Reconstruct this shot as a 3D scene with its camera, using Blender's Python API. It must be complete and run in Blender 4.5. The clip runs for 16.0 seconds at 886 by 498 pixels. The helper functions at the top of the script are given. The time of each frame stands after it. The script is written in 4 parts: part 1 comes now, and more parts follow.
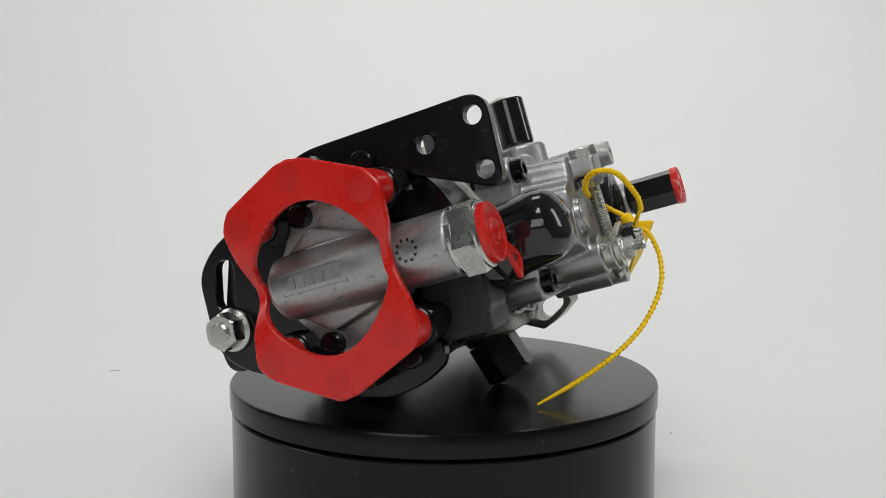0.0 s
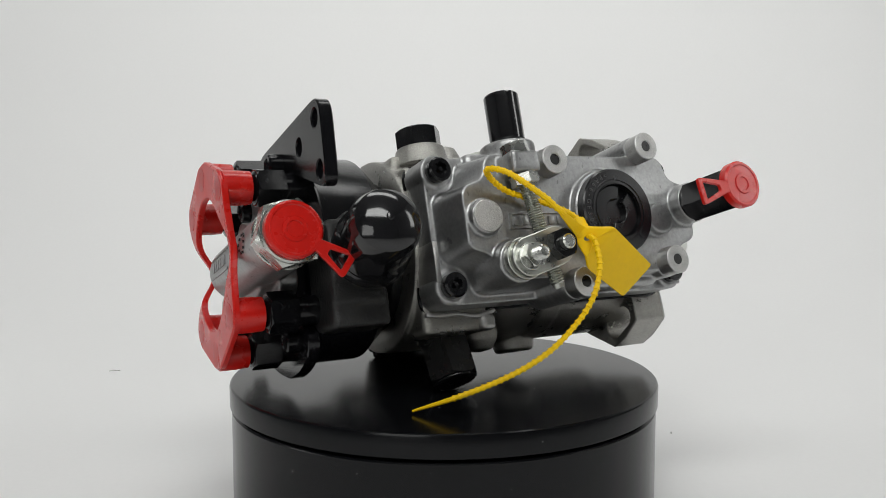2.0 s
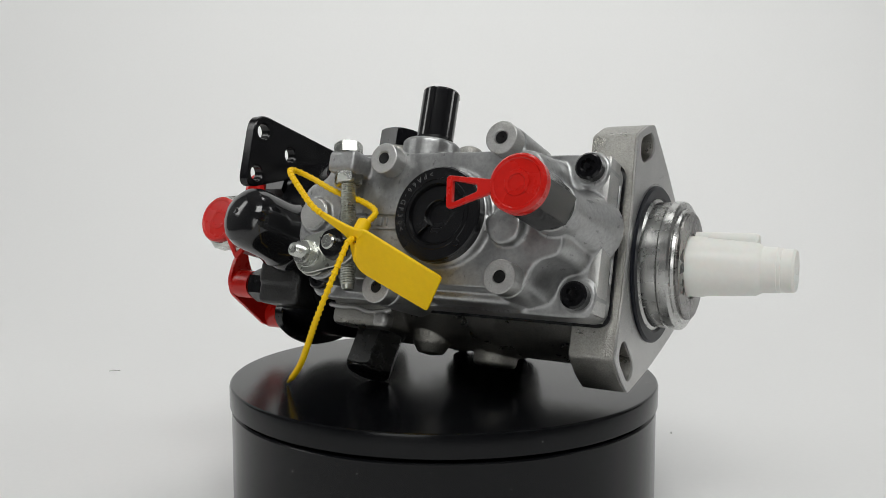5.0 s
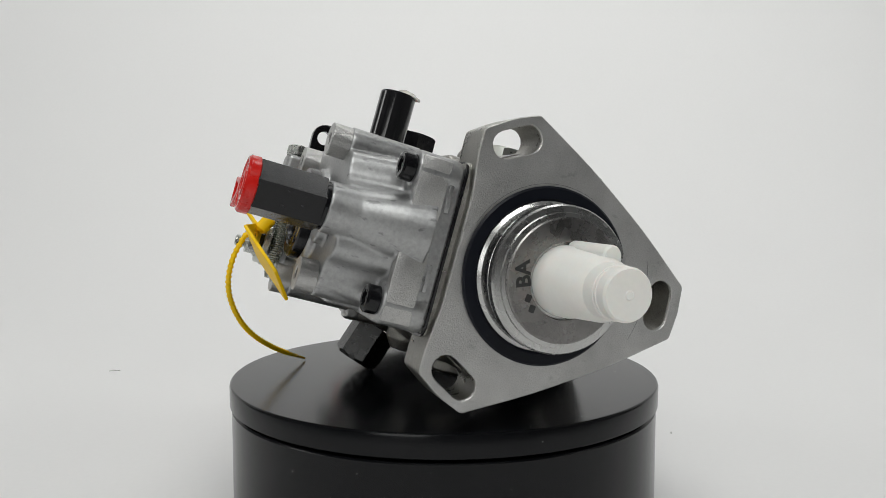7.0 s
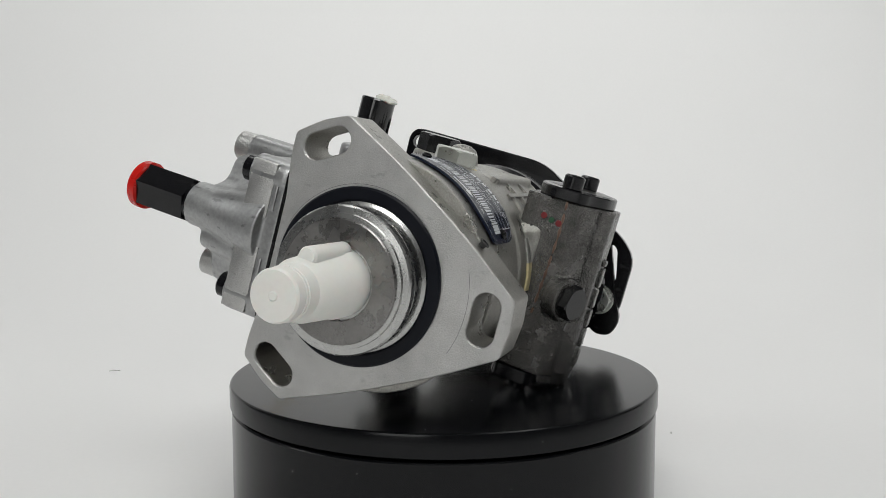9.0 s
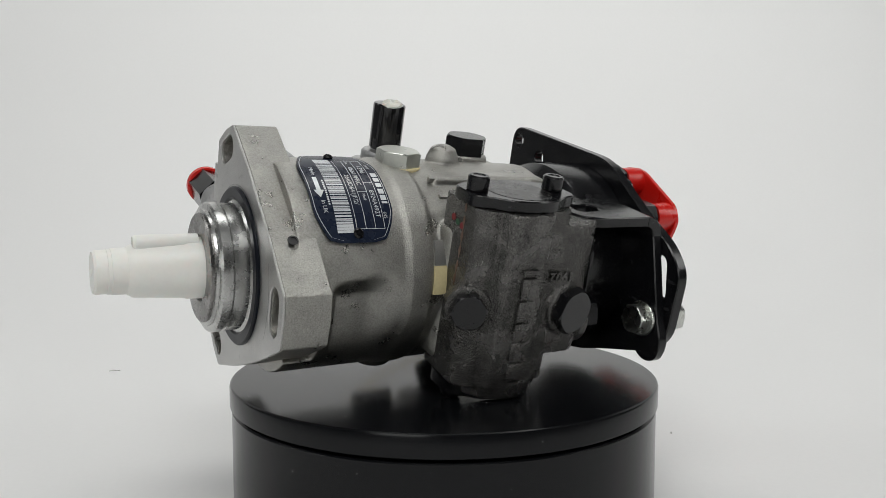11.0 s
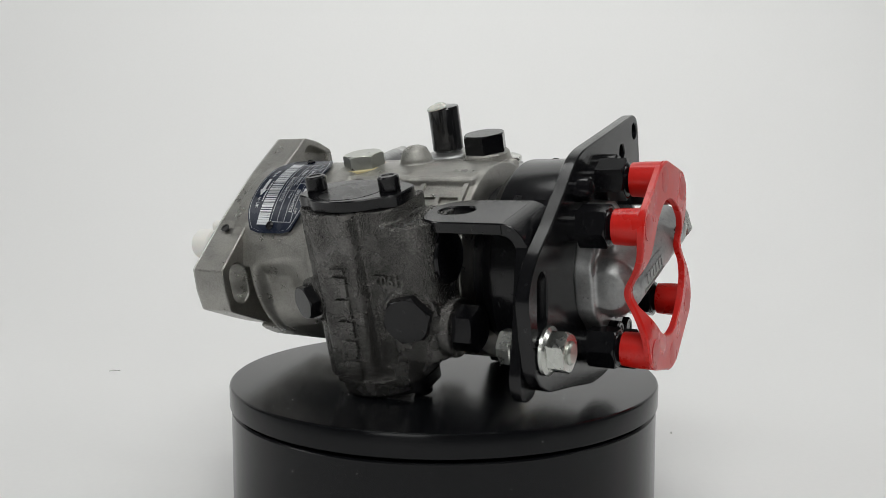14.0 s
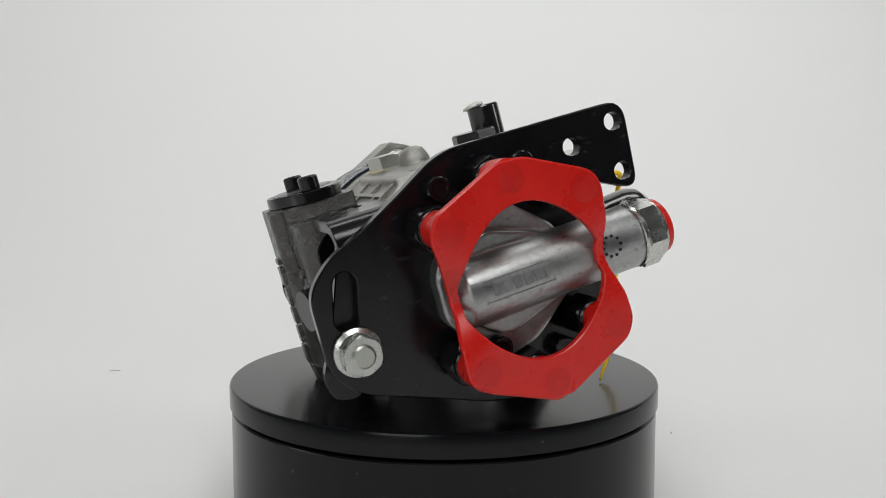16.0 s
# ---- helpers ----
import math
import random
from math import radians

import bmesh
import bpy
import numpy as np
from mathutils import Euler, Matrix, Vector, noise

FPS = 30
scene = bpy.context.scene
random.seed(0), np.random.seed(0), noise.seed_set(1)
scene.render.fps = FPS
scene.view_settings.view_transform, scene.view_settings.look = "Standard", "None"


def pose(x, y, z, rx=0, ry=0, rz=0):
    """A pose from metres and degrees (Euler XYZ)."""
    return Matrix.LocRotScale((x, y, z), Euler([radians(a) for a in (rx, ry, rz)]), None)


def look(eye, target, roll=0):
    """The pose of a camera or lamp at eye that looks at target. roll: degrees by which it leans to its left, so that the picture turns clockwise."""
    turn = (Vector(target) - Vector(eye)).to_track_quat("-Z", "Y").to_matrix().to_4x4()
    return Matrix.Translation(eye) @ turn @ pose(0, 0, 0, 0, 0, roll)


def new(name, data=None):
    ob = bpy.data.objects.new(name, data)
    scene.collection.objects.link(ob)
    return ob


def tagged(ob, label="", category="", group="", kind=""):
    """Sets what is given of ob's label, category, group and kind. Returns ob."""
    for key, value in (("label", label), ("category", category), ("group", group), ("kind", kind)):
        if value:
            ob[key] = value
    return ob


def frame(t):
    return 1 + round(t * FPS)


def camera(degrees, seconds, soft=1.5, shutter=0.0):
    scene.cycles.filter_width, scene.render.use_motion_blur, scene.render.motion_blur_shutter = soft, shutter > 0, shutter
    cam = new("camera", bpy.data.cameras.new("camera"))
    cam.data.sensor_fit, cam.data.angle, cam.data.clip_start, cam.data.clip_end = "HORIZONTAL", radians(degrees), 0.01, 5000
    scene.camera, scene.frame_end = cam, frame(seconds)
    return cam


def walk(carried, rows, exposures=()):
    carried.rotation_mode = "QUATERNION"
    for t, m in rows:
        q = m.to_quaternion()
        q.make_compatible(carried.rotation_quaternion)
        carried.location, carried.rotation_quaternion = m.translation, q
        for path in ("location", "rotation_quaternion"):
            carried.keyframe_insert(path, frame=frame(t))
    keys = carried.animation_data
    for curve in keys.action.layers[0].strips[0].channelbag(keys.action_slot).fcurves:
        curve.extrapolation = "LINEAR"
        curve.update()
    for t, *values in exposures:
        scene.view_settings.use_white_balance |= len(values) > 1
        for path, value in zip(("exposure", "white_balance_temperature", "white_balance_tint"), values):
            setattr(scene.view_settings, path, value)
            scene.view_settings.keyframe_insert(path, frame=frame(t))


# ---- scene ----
# ---- camera: stands still on a tripod before the turntable ----
cam = camera(57.76, 16.0, soft=0.7)
CAM = pose(-0.0001, -0.3871, 0.0896, 90 - 4.41, 0, 0)
walk(cam, [(0.0, CAM), (16.0, CAM)])

# ---- world and lights: unseen grey studio room with softboxes ----
world = bpy.data.worlds.new("studio")
scene.world = world
world.use_nodes = True
world.node_tree.nodes["Background"].inputs[0].default_value = (0.9, 0.95, 1.0, 1)
world.node_tree.nodes["Background"].inputs[1].default_value = 0.02


def softbox(eye, target, w, h, watts, tint):
    d = bpy.data.lights.new("softbox_lamp", "AREA")
    d.shape, d.size, d.size_y, d.energy, d.color = "RECTANGLE", w, h, watts, tint
    ob = new("softbox_lamp", d)
    ob.matrix_world = look(eye, target)
    return ob


LAMP = (0.99, 1.0, 0.98)
softbox((0.1, 0.3, 1.38), (0.1, 0.95, 0.5), 1.0, 0.4, 5.8, LAMP)
softbox((0.0, -0.95, 1.26), (0.0, 0.8, 0.58), 1.2, 0.5, 13.0, LAMP)
softbox((-0.40, -1.12, 0.30), (0.0, 0.0, 0.06), 0.5, 0.42, 1.5, LAMP)
softbox((-1.15, 0.0, 0.85), (0.3, 0.95, 0.65), 0.3, 0.7, 2.5, LAMP)
softbox((1.15, -0.1, 0.70), (-0.4, 0.95, 0.50), 0.3, 0.7, 2.6, LAMP)

# ---- materials ----


def material(name, color, rough=0.5, metal=0.0, vary=0.12, grain=900.0, stain=60.0, bump=0.0, bump_scale=900.0,
             rough_vary=0.1, coat=0.0, sub=0.0, spec=0.5, scuff=0.0):
    m = bpy.data.materials.new(name)
    m.use_nodes = True
    n, l = m.node_tree.nodes, m.node_tree.links
    p = n["Principled BSDF"]
    co = n.new("ShaderNodeTexCoord")

    def tex(scale, detail=4.0, r=0.6):
        t = n.new("ShaderNodeTexNoise")
        t.inputs["Scale"].default_value = scale
        t.inputs["Detail"].default_value = detail
        t.inputs["Roughness"].default_value = r
        l.new(co.outputs["Object"], t.inputs["Vector"])
        return t.outputs["Fac"]

    fine, wide = tex(grain), tex(stain, 5.0)
    mixed = n.new("ShaderNodeMath")
    mixed.operation = "ADD"
    l.new(fine, mixed.inputs[0])
    l.new(wide, mixed.inputs[1])
    ramp = n.new("ShaderNodeMapRange")
    ramp.inputs["From Min"].default_value, ramp.inputs["From Max"].default_value = 0.6, 1.4
    l.new(mixed.outputs[0], ramp.inputs["Value"])
    mix = n.new("ShaderNodeMix")
    mix.data_type = "RGBA"
    mix.inputs[6].default_value = (*[c * (1 - vary) for c in color], 1)
    mix.inputs[7].default_value = (*[min(1.0, c * (1 + vary)) for c in color], 1)
    l.new(ramp.outputs[0], mix.inputs[0])
    shade = mix.outputs[2]
    if scuff:  # sparse fine scratches and nicks, brighter on black, darker on bare metal
        sv = n.new("ShaderNodeMapping")
        sv.inputs["Scale"].default_value = (1.0, 0.28, 0.6)
        sv.inputs["Rotation"].default_value = (0.5, 0.9, 0.4)
        l.new(co.outputs["Object"], sv.inputs["Vector"])
        st = n.new("ShaderNodeTexNoise")
        st.inputs["Scale"].default_value, st.inputs["Detail"].default_value = 520.0, 3.0
        l.new(sv.outputs[0], st.inputs["Vector"])
        sr = n.new("ShaderNodeMapRange")
        sr.inputs["From Min"].default_value, sr.inputs["From Max"].default_value = 0.64, 0.72
        sr.inputs["To Max"].default_value = scuff
        l.new(st.outputs["Fac"], sr.inputs["Value"])
        sm = n.new("ShaderNodeMix")
        sm.data_type = "RGBA"
        sm.inputs[7].default_value = (0.14, 0.14, 0.14, 1)
        l.new(sr.outputs[0], sm.inputs[0])
        l.new(shade, sm.inputs[6])
        shade = sm.outputs[2]
    l.new(shade, p.inputs["Base Color"])
    rr_ = n.new("ShaderNodeMapRange")
    rr_.inputs["To Min"].default_value = max(0.02, rough - rough_vary)
    rr_.inputs["To Max"].default_value = min(1.0, rough + rough_vary)
    rr_.inputs["From Min"].default_value, rr_.inputs["From Max"].default_value = 0.3, 0.7
    l.new(wide, rr_.inputs["Value"])
    l.new(rr_.outputs[0], p.inputs["Roughness"])
    p.inputs["Metallic"].default_value = metal
    p.inputs["Coat Weight"].default_value = coat
    p.inputs["Coat Roughness"].default_value = 0.12
    p.inputs["Specular IOR Level"].default_value = spec
    if sub:
        p.inputs["Subsurface Weight"].default_value = sub
        p.inputs["Subsurface Radius"].default_value = (0.004, 0.002, 0.0015)
        p.inputs["Subsurface Scale"].default_value = 1.0
    if bump:
        b = n.new("ShaderNodeBump")
        b.inputs["Strength"].default_value = bump
        b.inputs["Distance"].default_value = 0.0009
        l.new(tex(bump_scale, 3.0), b.inputs["Height"])
        l.new(b.outputs[0], p.inputs["Normal"])
    return m


PAPER = material("white_paper", (0.80, 0.797, 0.795), 0.9, vary=0.015, grain=300, stain=2.0, rough_vary=0.03, spec=0.2)
# added walls out of view; their grey sets what metal and black parts reflect
UNSEEN_WALL = material("unseen_wall_grey", (0.16, 0.16, 0.163), 0.95, vary=0.02, grain=300, stain=3.0, spec=0.1)
TABLE = material("black_satin_plastic", (0.0040, 0.0043, 0.0052), 0.19, vary=0.1, grain=700, stain=25, rough_vary=0.012, spec=0.24)
ALU = material("die_cast_aluminium", (0.385, 0.387, 0.387), 0.41, 0.92, vary=0.26, grain=600, stain=55, bump=0.07, bump_scale=600, rough_vary=0.12, scuff=0.6)
# fine speckle in the base colour stands in for the casting's glints
SILVER = material("sand_cast_aluminium_with_glints", (0.36, 0.352, 0.328), 0.32, 0.96, vary=0.38, grain=1400, stain=80, bump=0.45, bump_scale=1600, rough_vary=0.08)
MILLED = material("milled_aluminium", (0.50, 0.496, 0.486), 0.34, 0.96, vary=0.26, grain=2100, stain=60, bump=0.30, bump_scale=1700, rough_vary=0.05, scuff=0.25)
TURNED = material("satin_turned_steel", (0.50, 0.50, 0.49), 0.27, 1.0, vary=0.08, grain=500, stain=120, rough_vary=0.03)
STEEL = material("turned_steel", (0.25, 0.243, 0.236), 0.28, 1.0, vary=0.12, grain=700, stain=200, rough_vary=0.06)
CHROME = material("bright_zinc", (0.56, 0.57, 0.54), 0.27, 1.0, vary=0.10, grain=600, stain=150, bump=0.04, bump_scale=500, rough_vary=0.06)
ZINC = material("dull_zinc", (0.52, 0.53, 0.49), 0.34, 1.0, vary=0.1, grain=900, stain=150, rough_vary=0.1)
# strong speckle in the base colour paints the sparkle of rough iron
IRON = material("grey_cast_iron_with_glints", (0.135, 0.131, 0.126), 0.25, 0.92, vary=0.85, grain=1500, stain=90, bump=0.8, bump_scale=1400, rough_vary=0.08)
BLACK = material("black_oxide_steel", (0.005, 0.005, 0.006), 0.18, 0.0, vary=0.2, grain=800, stain=120, bump=0.05, bump_scale=1800, rough_vary=0.035, coat=0.06, spec=0.36, scuff=0.10)
PHOSPHATE = material("black_phosphated_steel", (0.007, 0.007, 0.007), 0.28, 0.0, vary=0.25, grain=900, stain=120, bump=0.06, bump_scale=1500, rough_vary=0.06, spec=0.4)
FLASH = material("brown_parting_line", (0.16, 0.10, 0.075), 0.4, 0.6, vary=0.3, grain=900, stain=200)
PAINTGREEN = material("green_paint_dot", (0.015, 0.07, 0.03), 0.5)
ROUGHBLACK = material("black_cast_steel", (0.010, 0.010, 0.010), 0.34, 0.0, vary=0.4, grain=900, stain=120, bump=0.5, bump_scale=1100, rough_vary=0.06, spec=0.5)
RUBBER = material("glossy_black_rubber", (0.009, 0.009, 0.010), 0.10, 0.0, vary=0.1, grain=300, stain=60, bump=0.05, bump_scale=120, rough_vary=0.04, coat=0.3)
NYLON = material("black_nylon", (0.005, 0.005, 0.006), 0.24, 0.0, vary=0.15, grain=800, stain=100, rough_vary=0.05)
RED = material("red_plastic", (0.56, 0.010, 0.006), 0.28, 0.0, vary=0.10, grain=500, stain=50, bump=0.10, bump_scale=130, rough_vary=0.08, sub=0.08)
YELLOW = material("yellow_plastic", (0.93, 0.58, 0.0), 0.5, 0.0, vary=0.05, grain=500, stain=60, rough_vary=0.05, sub=0.05, spec=0.3)
WHITE = material("white_plastic", (0.82, 0.81, 0.77), 0.40, 0.0, vary=0.03, grain=500, stain=60, rough_vary=0.05, sub=0.15)
NAVY = material("navy_anodised_label", (0.011, 0.016, 0.032), 0.28, 0.0, vary=0.12, grain=900, stain=90, rough_vary=0.06, spec=0.25)
SEALRING = material("dark_rubber", (0.004, 0.005, 0.009), 0.38, 0.0, vary=0.15, grain=500, stain=80, rough_vary=0.04, spec=0.2)
PRINT = material("label_print", (0.62, 0.64, 0.66), 0.4, 0.3, vary=0.05)
DARKRED = material("red_plastic_over_steel", (0.50, 0.009, 0.006), 0.36, vary=0.15, grain=400, stain=120)
GREYNYLON = material("dark_grey_moulding", (0.07, 0.07, 0.07), 0.5, vary=0.1)
INK = material("black_marking", (0.02, 0.02, 0.02), 0.5, 0.0, vary=0.1)
HOLE = material("dark_bore", (0.05, 0.05, 0.05), 0.5, 0.5, vary=0.2)
# darkened metal: shade inside the boss holes put into colour; also stamped dots
BORE = material("bore_shade_and_stamp", (0.04, 0.04, 0.04), 0.35, 0.9, vary=0.3, grain=900, stain=300)
GLUE = material("clear_sealant", (0.62, 0.62, 0.56), 0.18, 0.0, vary=0.15, grain=400, stain=200, bump=0.4, bump_scale=300, sub=0.2)
GREYSTEEL = material("ground_grey_steel", (0.16, 0.16, 0.165), 0.4, 0.6, vary=0.15, grain=900, stain=100)
CREAM = material("cream_tape", (0.62, 0.53, 0.30), 0.6, 0.0, vary=0.1)
SPECK = material("grey_lint", (0.56, 0.56, 0.54), 0.9, 0.0, vary=0.1)
PAINTRED = material("red_paint_dot", (0.17, 0.012, 0.015), 0.5)

# lathe-turned brushing: the highlight runs round the shaft
nt = STEEL.node_tree
tang = nt.nodes.new("ShaderNodeTangent")
tang.direction_type, tang.axis = "RADIAL", "X"
nt.links.new(tang.outputs[0], nt.nodes["Principled BSDF"].inputs["Tangent"])
nt.nodes["Principled BSDF"].inputs["Anisotropic"].default_value = 0.75

# ---- mesh helpers: millimetres in the pump's own space, x along its shaft ----


def basis(d):
    d = Vector(d).normalized()
    a = Vector((0, 0, 1)) if abs(d.z) < 0.9 else Vector((1, 0, 0))
    u = a.cross(d).normalized()
    return u, d.cross(u), d


def lathe(bm, prof, o, d, seg=32, turn=0.0):
    """Closed turned solid: prof is (radius, height) along d from o."""
    u, v, d = basis(d)
    o = Vector(o)
    rings = []
    for r, h in prof:
        if r < 1e-6:
            rings.append([bm.verts.new(o + d * h)])
        else:
            rings.append([bm.verts.new(o + d * h + (u * math.cos(a) + v * math.sin(a)) * r)
                          for a in (2 * math.pi * i / seg + turn for i in range(seg))])
    for a, b in zip(rings, rings[1:]):
        if len(a) == 1 and len(b) == 1:
            continue
        for i in range(seg):
            j = (i + 1) % seg
            if len(a) == 1:
                bm.faces.new((a[0], b[j], b[i]))
            elif len(b) == 1:
                bm.faces.new((a[i], a[j], b[0]))
            else:
                bm.faces.new((a[i], a[j], b[j], b[i]))
    if len(rings[0]) > 1:
        bm.faces.new(list(reversed(rings[0])))
    if len(rings[-1]) > 1:
        bm.faces.new(rings[-1])


def cyl(bm, r, o, d, h, ch=0.4, seg=32, r2=None):
    r2 = r if r2 is None else r2
    c = min(ch, h * 0.3)
    lathe(bm, [(max(r - c, 0.01), 0), (r, c), (r2, h - c), (max(r2 - c, 0.01), h)], o, d, seg)


def hexa(bm, r, o, d, h, turn=0.0, ch=0.7):
    """Hexagonal prism whose outer end has the turned chamfer of a nut or bolt head."""
    u, v, d = basis(d)
    o, rc, n = Vector(o), r * 0.885, 36
    rings = [[], [], []]
    for i in range(n):
        a = 2 * math.pi * i / n
        rad = r * math.cos(math.pi / 6) / math.cos(a % (math.pi / 3) - math.pi / 6)
        way = u * math.cos(a + turn) + v * math.sin(a + turn)
        rings[0].append(bm.verts.new(o + way * rad))
        rings[1].append(bm.verts.new(o + way * rad + d * (h - 0.15 - max(0.0, rad - rc) * 0.62)))
        rings[2].append(bm.verts.new(o + way * min(rad - 0.1, rc) + d * h))
    for a, b in zip(rings, rings[1:]):
        for i in range(n):
            j = (i + 1) % n
            bm.faces.new((a[i], a[j], b[j], b[i]))
    bm.faces.new(list(reversed(rings[0])))
    bm.faces.new(rings[2])


def block(bm, lo, hi, bev=1.0, seg=2):
    before = set(bm.verts)
    r = bmesh.ops.create_cube(bm, size=1.0)
    lo, hi = Vector(lo), Vector(hi)
    for v in r["verts"]:
        v.co = Vector(((lo[i] + hi[i]) / 2 + v.co[i] * (hi[i] - lo[i]) for i in range(3)))
    if bev:
        es = [e for e in bm.edges if e.verts[0] not in before]
        bmesh.ops.bevel(bm, geom=es, offset=bev, segments=seg, affect="EDGES", profile=0.5)


def place(axis, a, b, c):
    return Vector((c, a, b)) if axis == "x" else Vector((a, c, b)) if axis == "y" else Vector((a, b, c))


def prism(bm, outline, axis, c0, c1, holes=(), bev=0.0, fn=None):
    """Plate with holes: outline (a, b) in the plane across axis, from c0 to c1."""
    t = bmesh.new()
    loops = [outline, *holes]
    tops, bots, caps = [], [], []
    for loop in loops:
        lo = [t.verts.new(place(axis, a, b, c0)) for a, b in loop]
        hi = [t.verts.new(place(axis, a, b, c1)) for a, b in loop]
        bots.append(lo), tops.append(hi)
    for group in (bots, tops):
        es = [t.edges.new((g[i], g[(i + 1) % len(g)])) for g in group for i in range(len(g))]
        bmesh.ops.triangle_fill(t, edges=es, use_beauty=True)
        caps += es
    for lo, hi in zip(bots, tops):
        for i in range(len(lo)):
            j = (i + 1) % len(lo)
            t.faces.new((lo[i], lo[j], hi[j], hi[i]))
    bmesh.ops.recalc_face_normals(t, faces=t.faces)
    if bev:
        bmesh.ops.bevel(t, geom=caps, offset=bev, segments=1, affect="EDGES", profile=0.5)
    if fn:
        for v in t.verts:
            v.co = fn(v.co)
    me = bpy.data.meshes.new("tmp")
    t.to_mesh(me)
    t.free()
    bm.from_mesh(me)
    bpy.data.meshes.remove(me)


def circle(cx, cy, r, n=24):
    return [(cx + r * math.cos(2 * math.pi * i / n), cy + r * math.sin(2 * math.pi * i / n)) for i in range(n)]


def slot(cx, cy, length, width, ang, n=8):
    r, h = width / 2, (length - width) / 2
    pts = []
    for s in (1, -1):
        for i in range(n + 1):
            a = -math.pi / 2 + math.pi * i / n
            pts.append((s * (h + r * math.cos(a)), s * r * math.sin(a)))
    c, s = math.cos(ang), math.sin(ang)
    return [(cx + c * x - s * y, cy + s * x + c * y) for x, y in pts]


def rounded(pts, r, n=5):
    """Polygon with its corners rounded; r one radius or one for each corner."""
    out = []
    k = len(pts)
    for i in range(k):
        p, a, b = Vector(pts[i]), Vector(pts[i - 1]), Vector(pts[(i + 1) % k])
        ri = r[i] if isinstance(r, (list, tuple)) else r
        da, db = (a - p), (b - p)
        t = min(ri, da.length * 0.45, db.length * 0.45)
        p0, p1 = p + da.normalized() * t, p + db.normalized() * t
        for j in range(n + 1):
            s = j / n
            out.append(tuple(p0 * (1 - s) ** 2 + p * 2 * s * (1 - s) + p1 * s * s))
    return out


def tube(bm, pts, r, seg=10, rfun=None):
    pts = [Vector(p) for p in pts]
    rings, u = [], None
    for i, p in enumerate(pts):
        d = (pts[min(i + 1, len(pts) - 1)] - pts[max(i - 1, 0)]).normalized()
        u = basis(d)[0] if u is None else (u - d * u.dot(d)).normalized()
        v = d.cross(u)
        ri = rfun(i) if rfun else r
        rings.append([bm.verts.new(p + (u * math.cos(2 * math.pi * k / seg) + v * math.sin(2 * math.pi * k / seg)) * ri) for k in range(seg)])
    for a, b in zip(rings, rings[1:]):
        for i in range(seg):
            bm.faces.new((a[i], a[(i + 1) % seg], b[(i + 1) % seg], b[i]))
    bm.faces.new(list(reversed(rings[0]))), bm.faces.new(rings[-1])


def curve(pts, n=8):
    """Smooth line through points."""
    P = [Vector(p) for p in pts]
    P = [P[0] * 2 - P[1], *P, P[-1] * 2 - P[-2]]
    out = []
    for i in range(1, len(P) - 2):
        for j in range(n):
            t = j / n
            a, b, c, d = P[i - 1:i + 3]
            out.append(0.5 * (2 * b + (c - a) * t + (2 * a - 5 * b + 4 * c - d) * t * t + (3 * b - a - 3 * c + d) * t ** 3))
    out.append(P[-2])
    return out


def finish(bm, sharp=26):
    bmesh.ops.recalc_face_normals(bm, faces=bm.faces)
    for f in bm.faces:
        f.smooth = True
    for e in bm.edges:
        if len(e.link_faces) == 2 and e.calc_face_angle(0) > radians(sharp):
            e.smooth = False


def part(name, bm, mat, parent, label="", sharp=26, scale=0.001):
    """Links a bmesh as one mesh object under a thing or a part."""
    finish(bm, sharp)
    bmesh.ops.scale(bm, vec=(scale,) * 3, verts=bm.verts)
    me = bpy.data.meshes.new(name)
    bm.to_mesh(me)
    bm.free()
    me.materials.append(mat)
    ob = new(name, me)
    ob.parent = parent
    return tagged(ob, label=label)


def cast(name, bm, mat, parent, label="", voxel=0.8, smooth=4, grit=0.0, pitch=0.9, carve=None):
    """Like part(), with the solids fused and their corners filleted as in a casting."""
    bmesh.ops.recalc_face_normals(bm, faces=bm.faces)
    bmesh.ops.scale(bm, vec=(0.001,) * 3, verts=bm.verts)
    me = bpy.data.meshes.new("raw")
    bm.to_mesh(me)
    bm.free()
    raw = new("raw", me)
    a = raw.modifiers.new("fuse", "REMESH")
    a.mode, a.voxel_size, a.use_smooth_shade = "VOXEL", voxel * 0.001, True
    if smooth:
        b = raw.modifiers.new("fillet", "SMOOTH")
        b.factor, b.iterations = 0.5, smooth
    dep = bpy.context.evaluated_depsgraph_get()
    dep.update()
    out = bpy.data.meshes.new_from_object(raw.evaluated_get(dep))
    bpy.data.objects.remove(raw)
    if carve:
        for v in out.vertices:
            v.co = carve(v.co * 1000) * 0.001
    if grit:
        for v, nn in zip(out.vertices, [Vector(v.normal) for v in out.vertices]):
            q = v.co * 1000 * pitch
            v.co += nn * (noise.noise(q) + 0.6 * noise.noise(q * 2.1)) * grit * 0.001
    out.name = name
    out.materials.clear()
    out.materials.append(mat)
    ob = new(name, out)
    ob.parent = parent
    return tagged(ob, label=label)


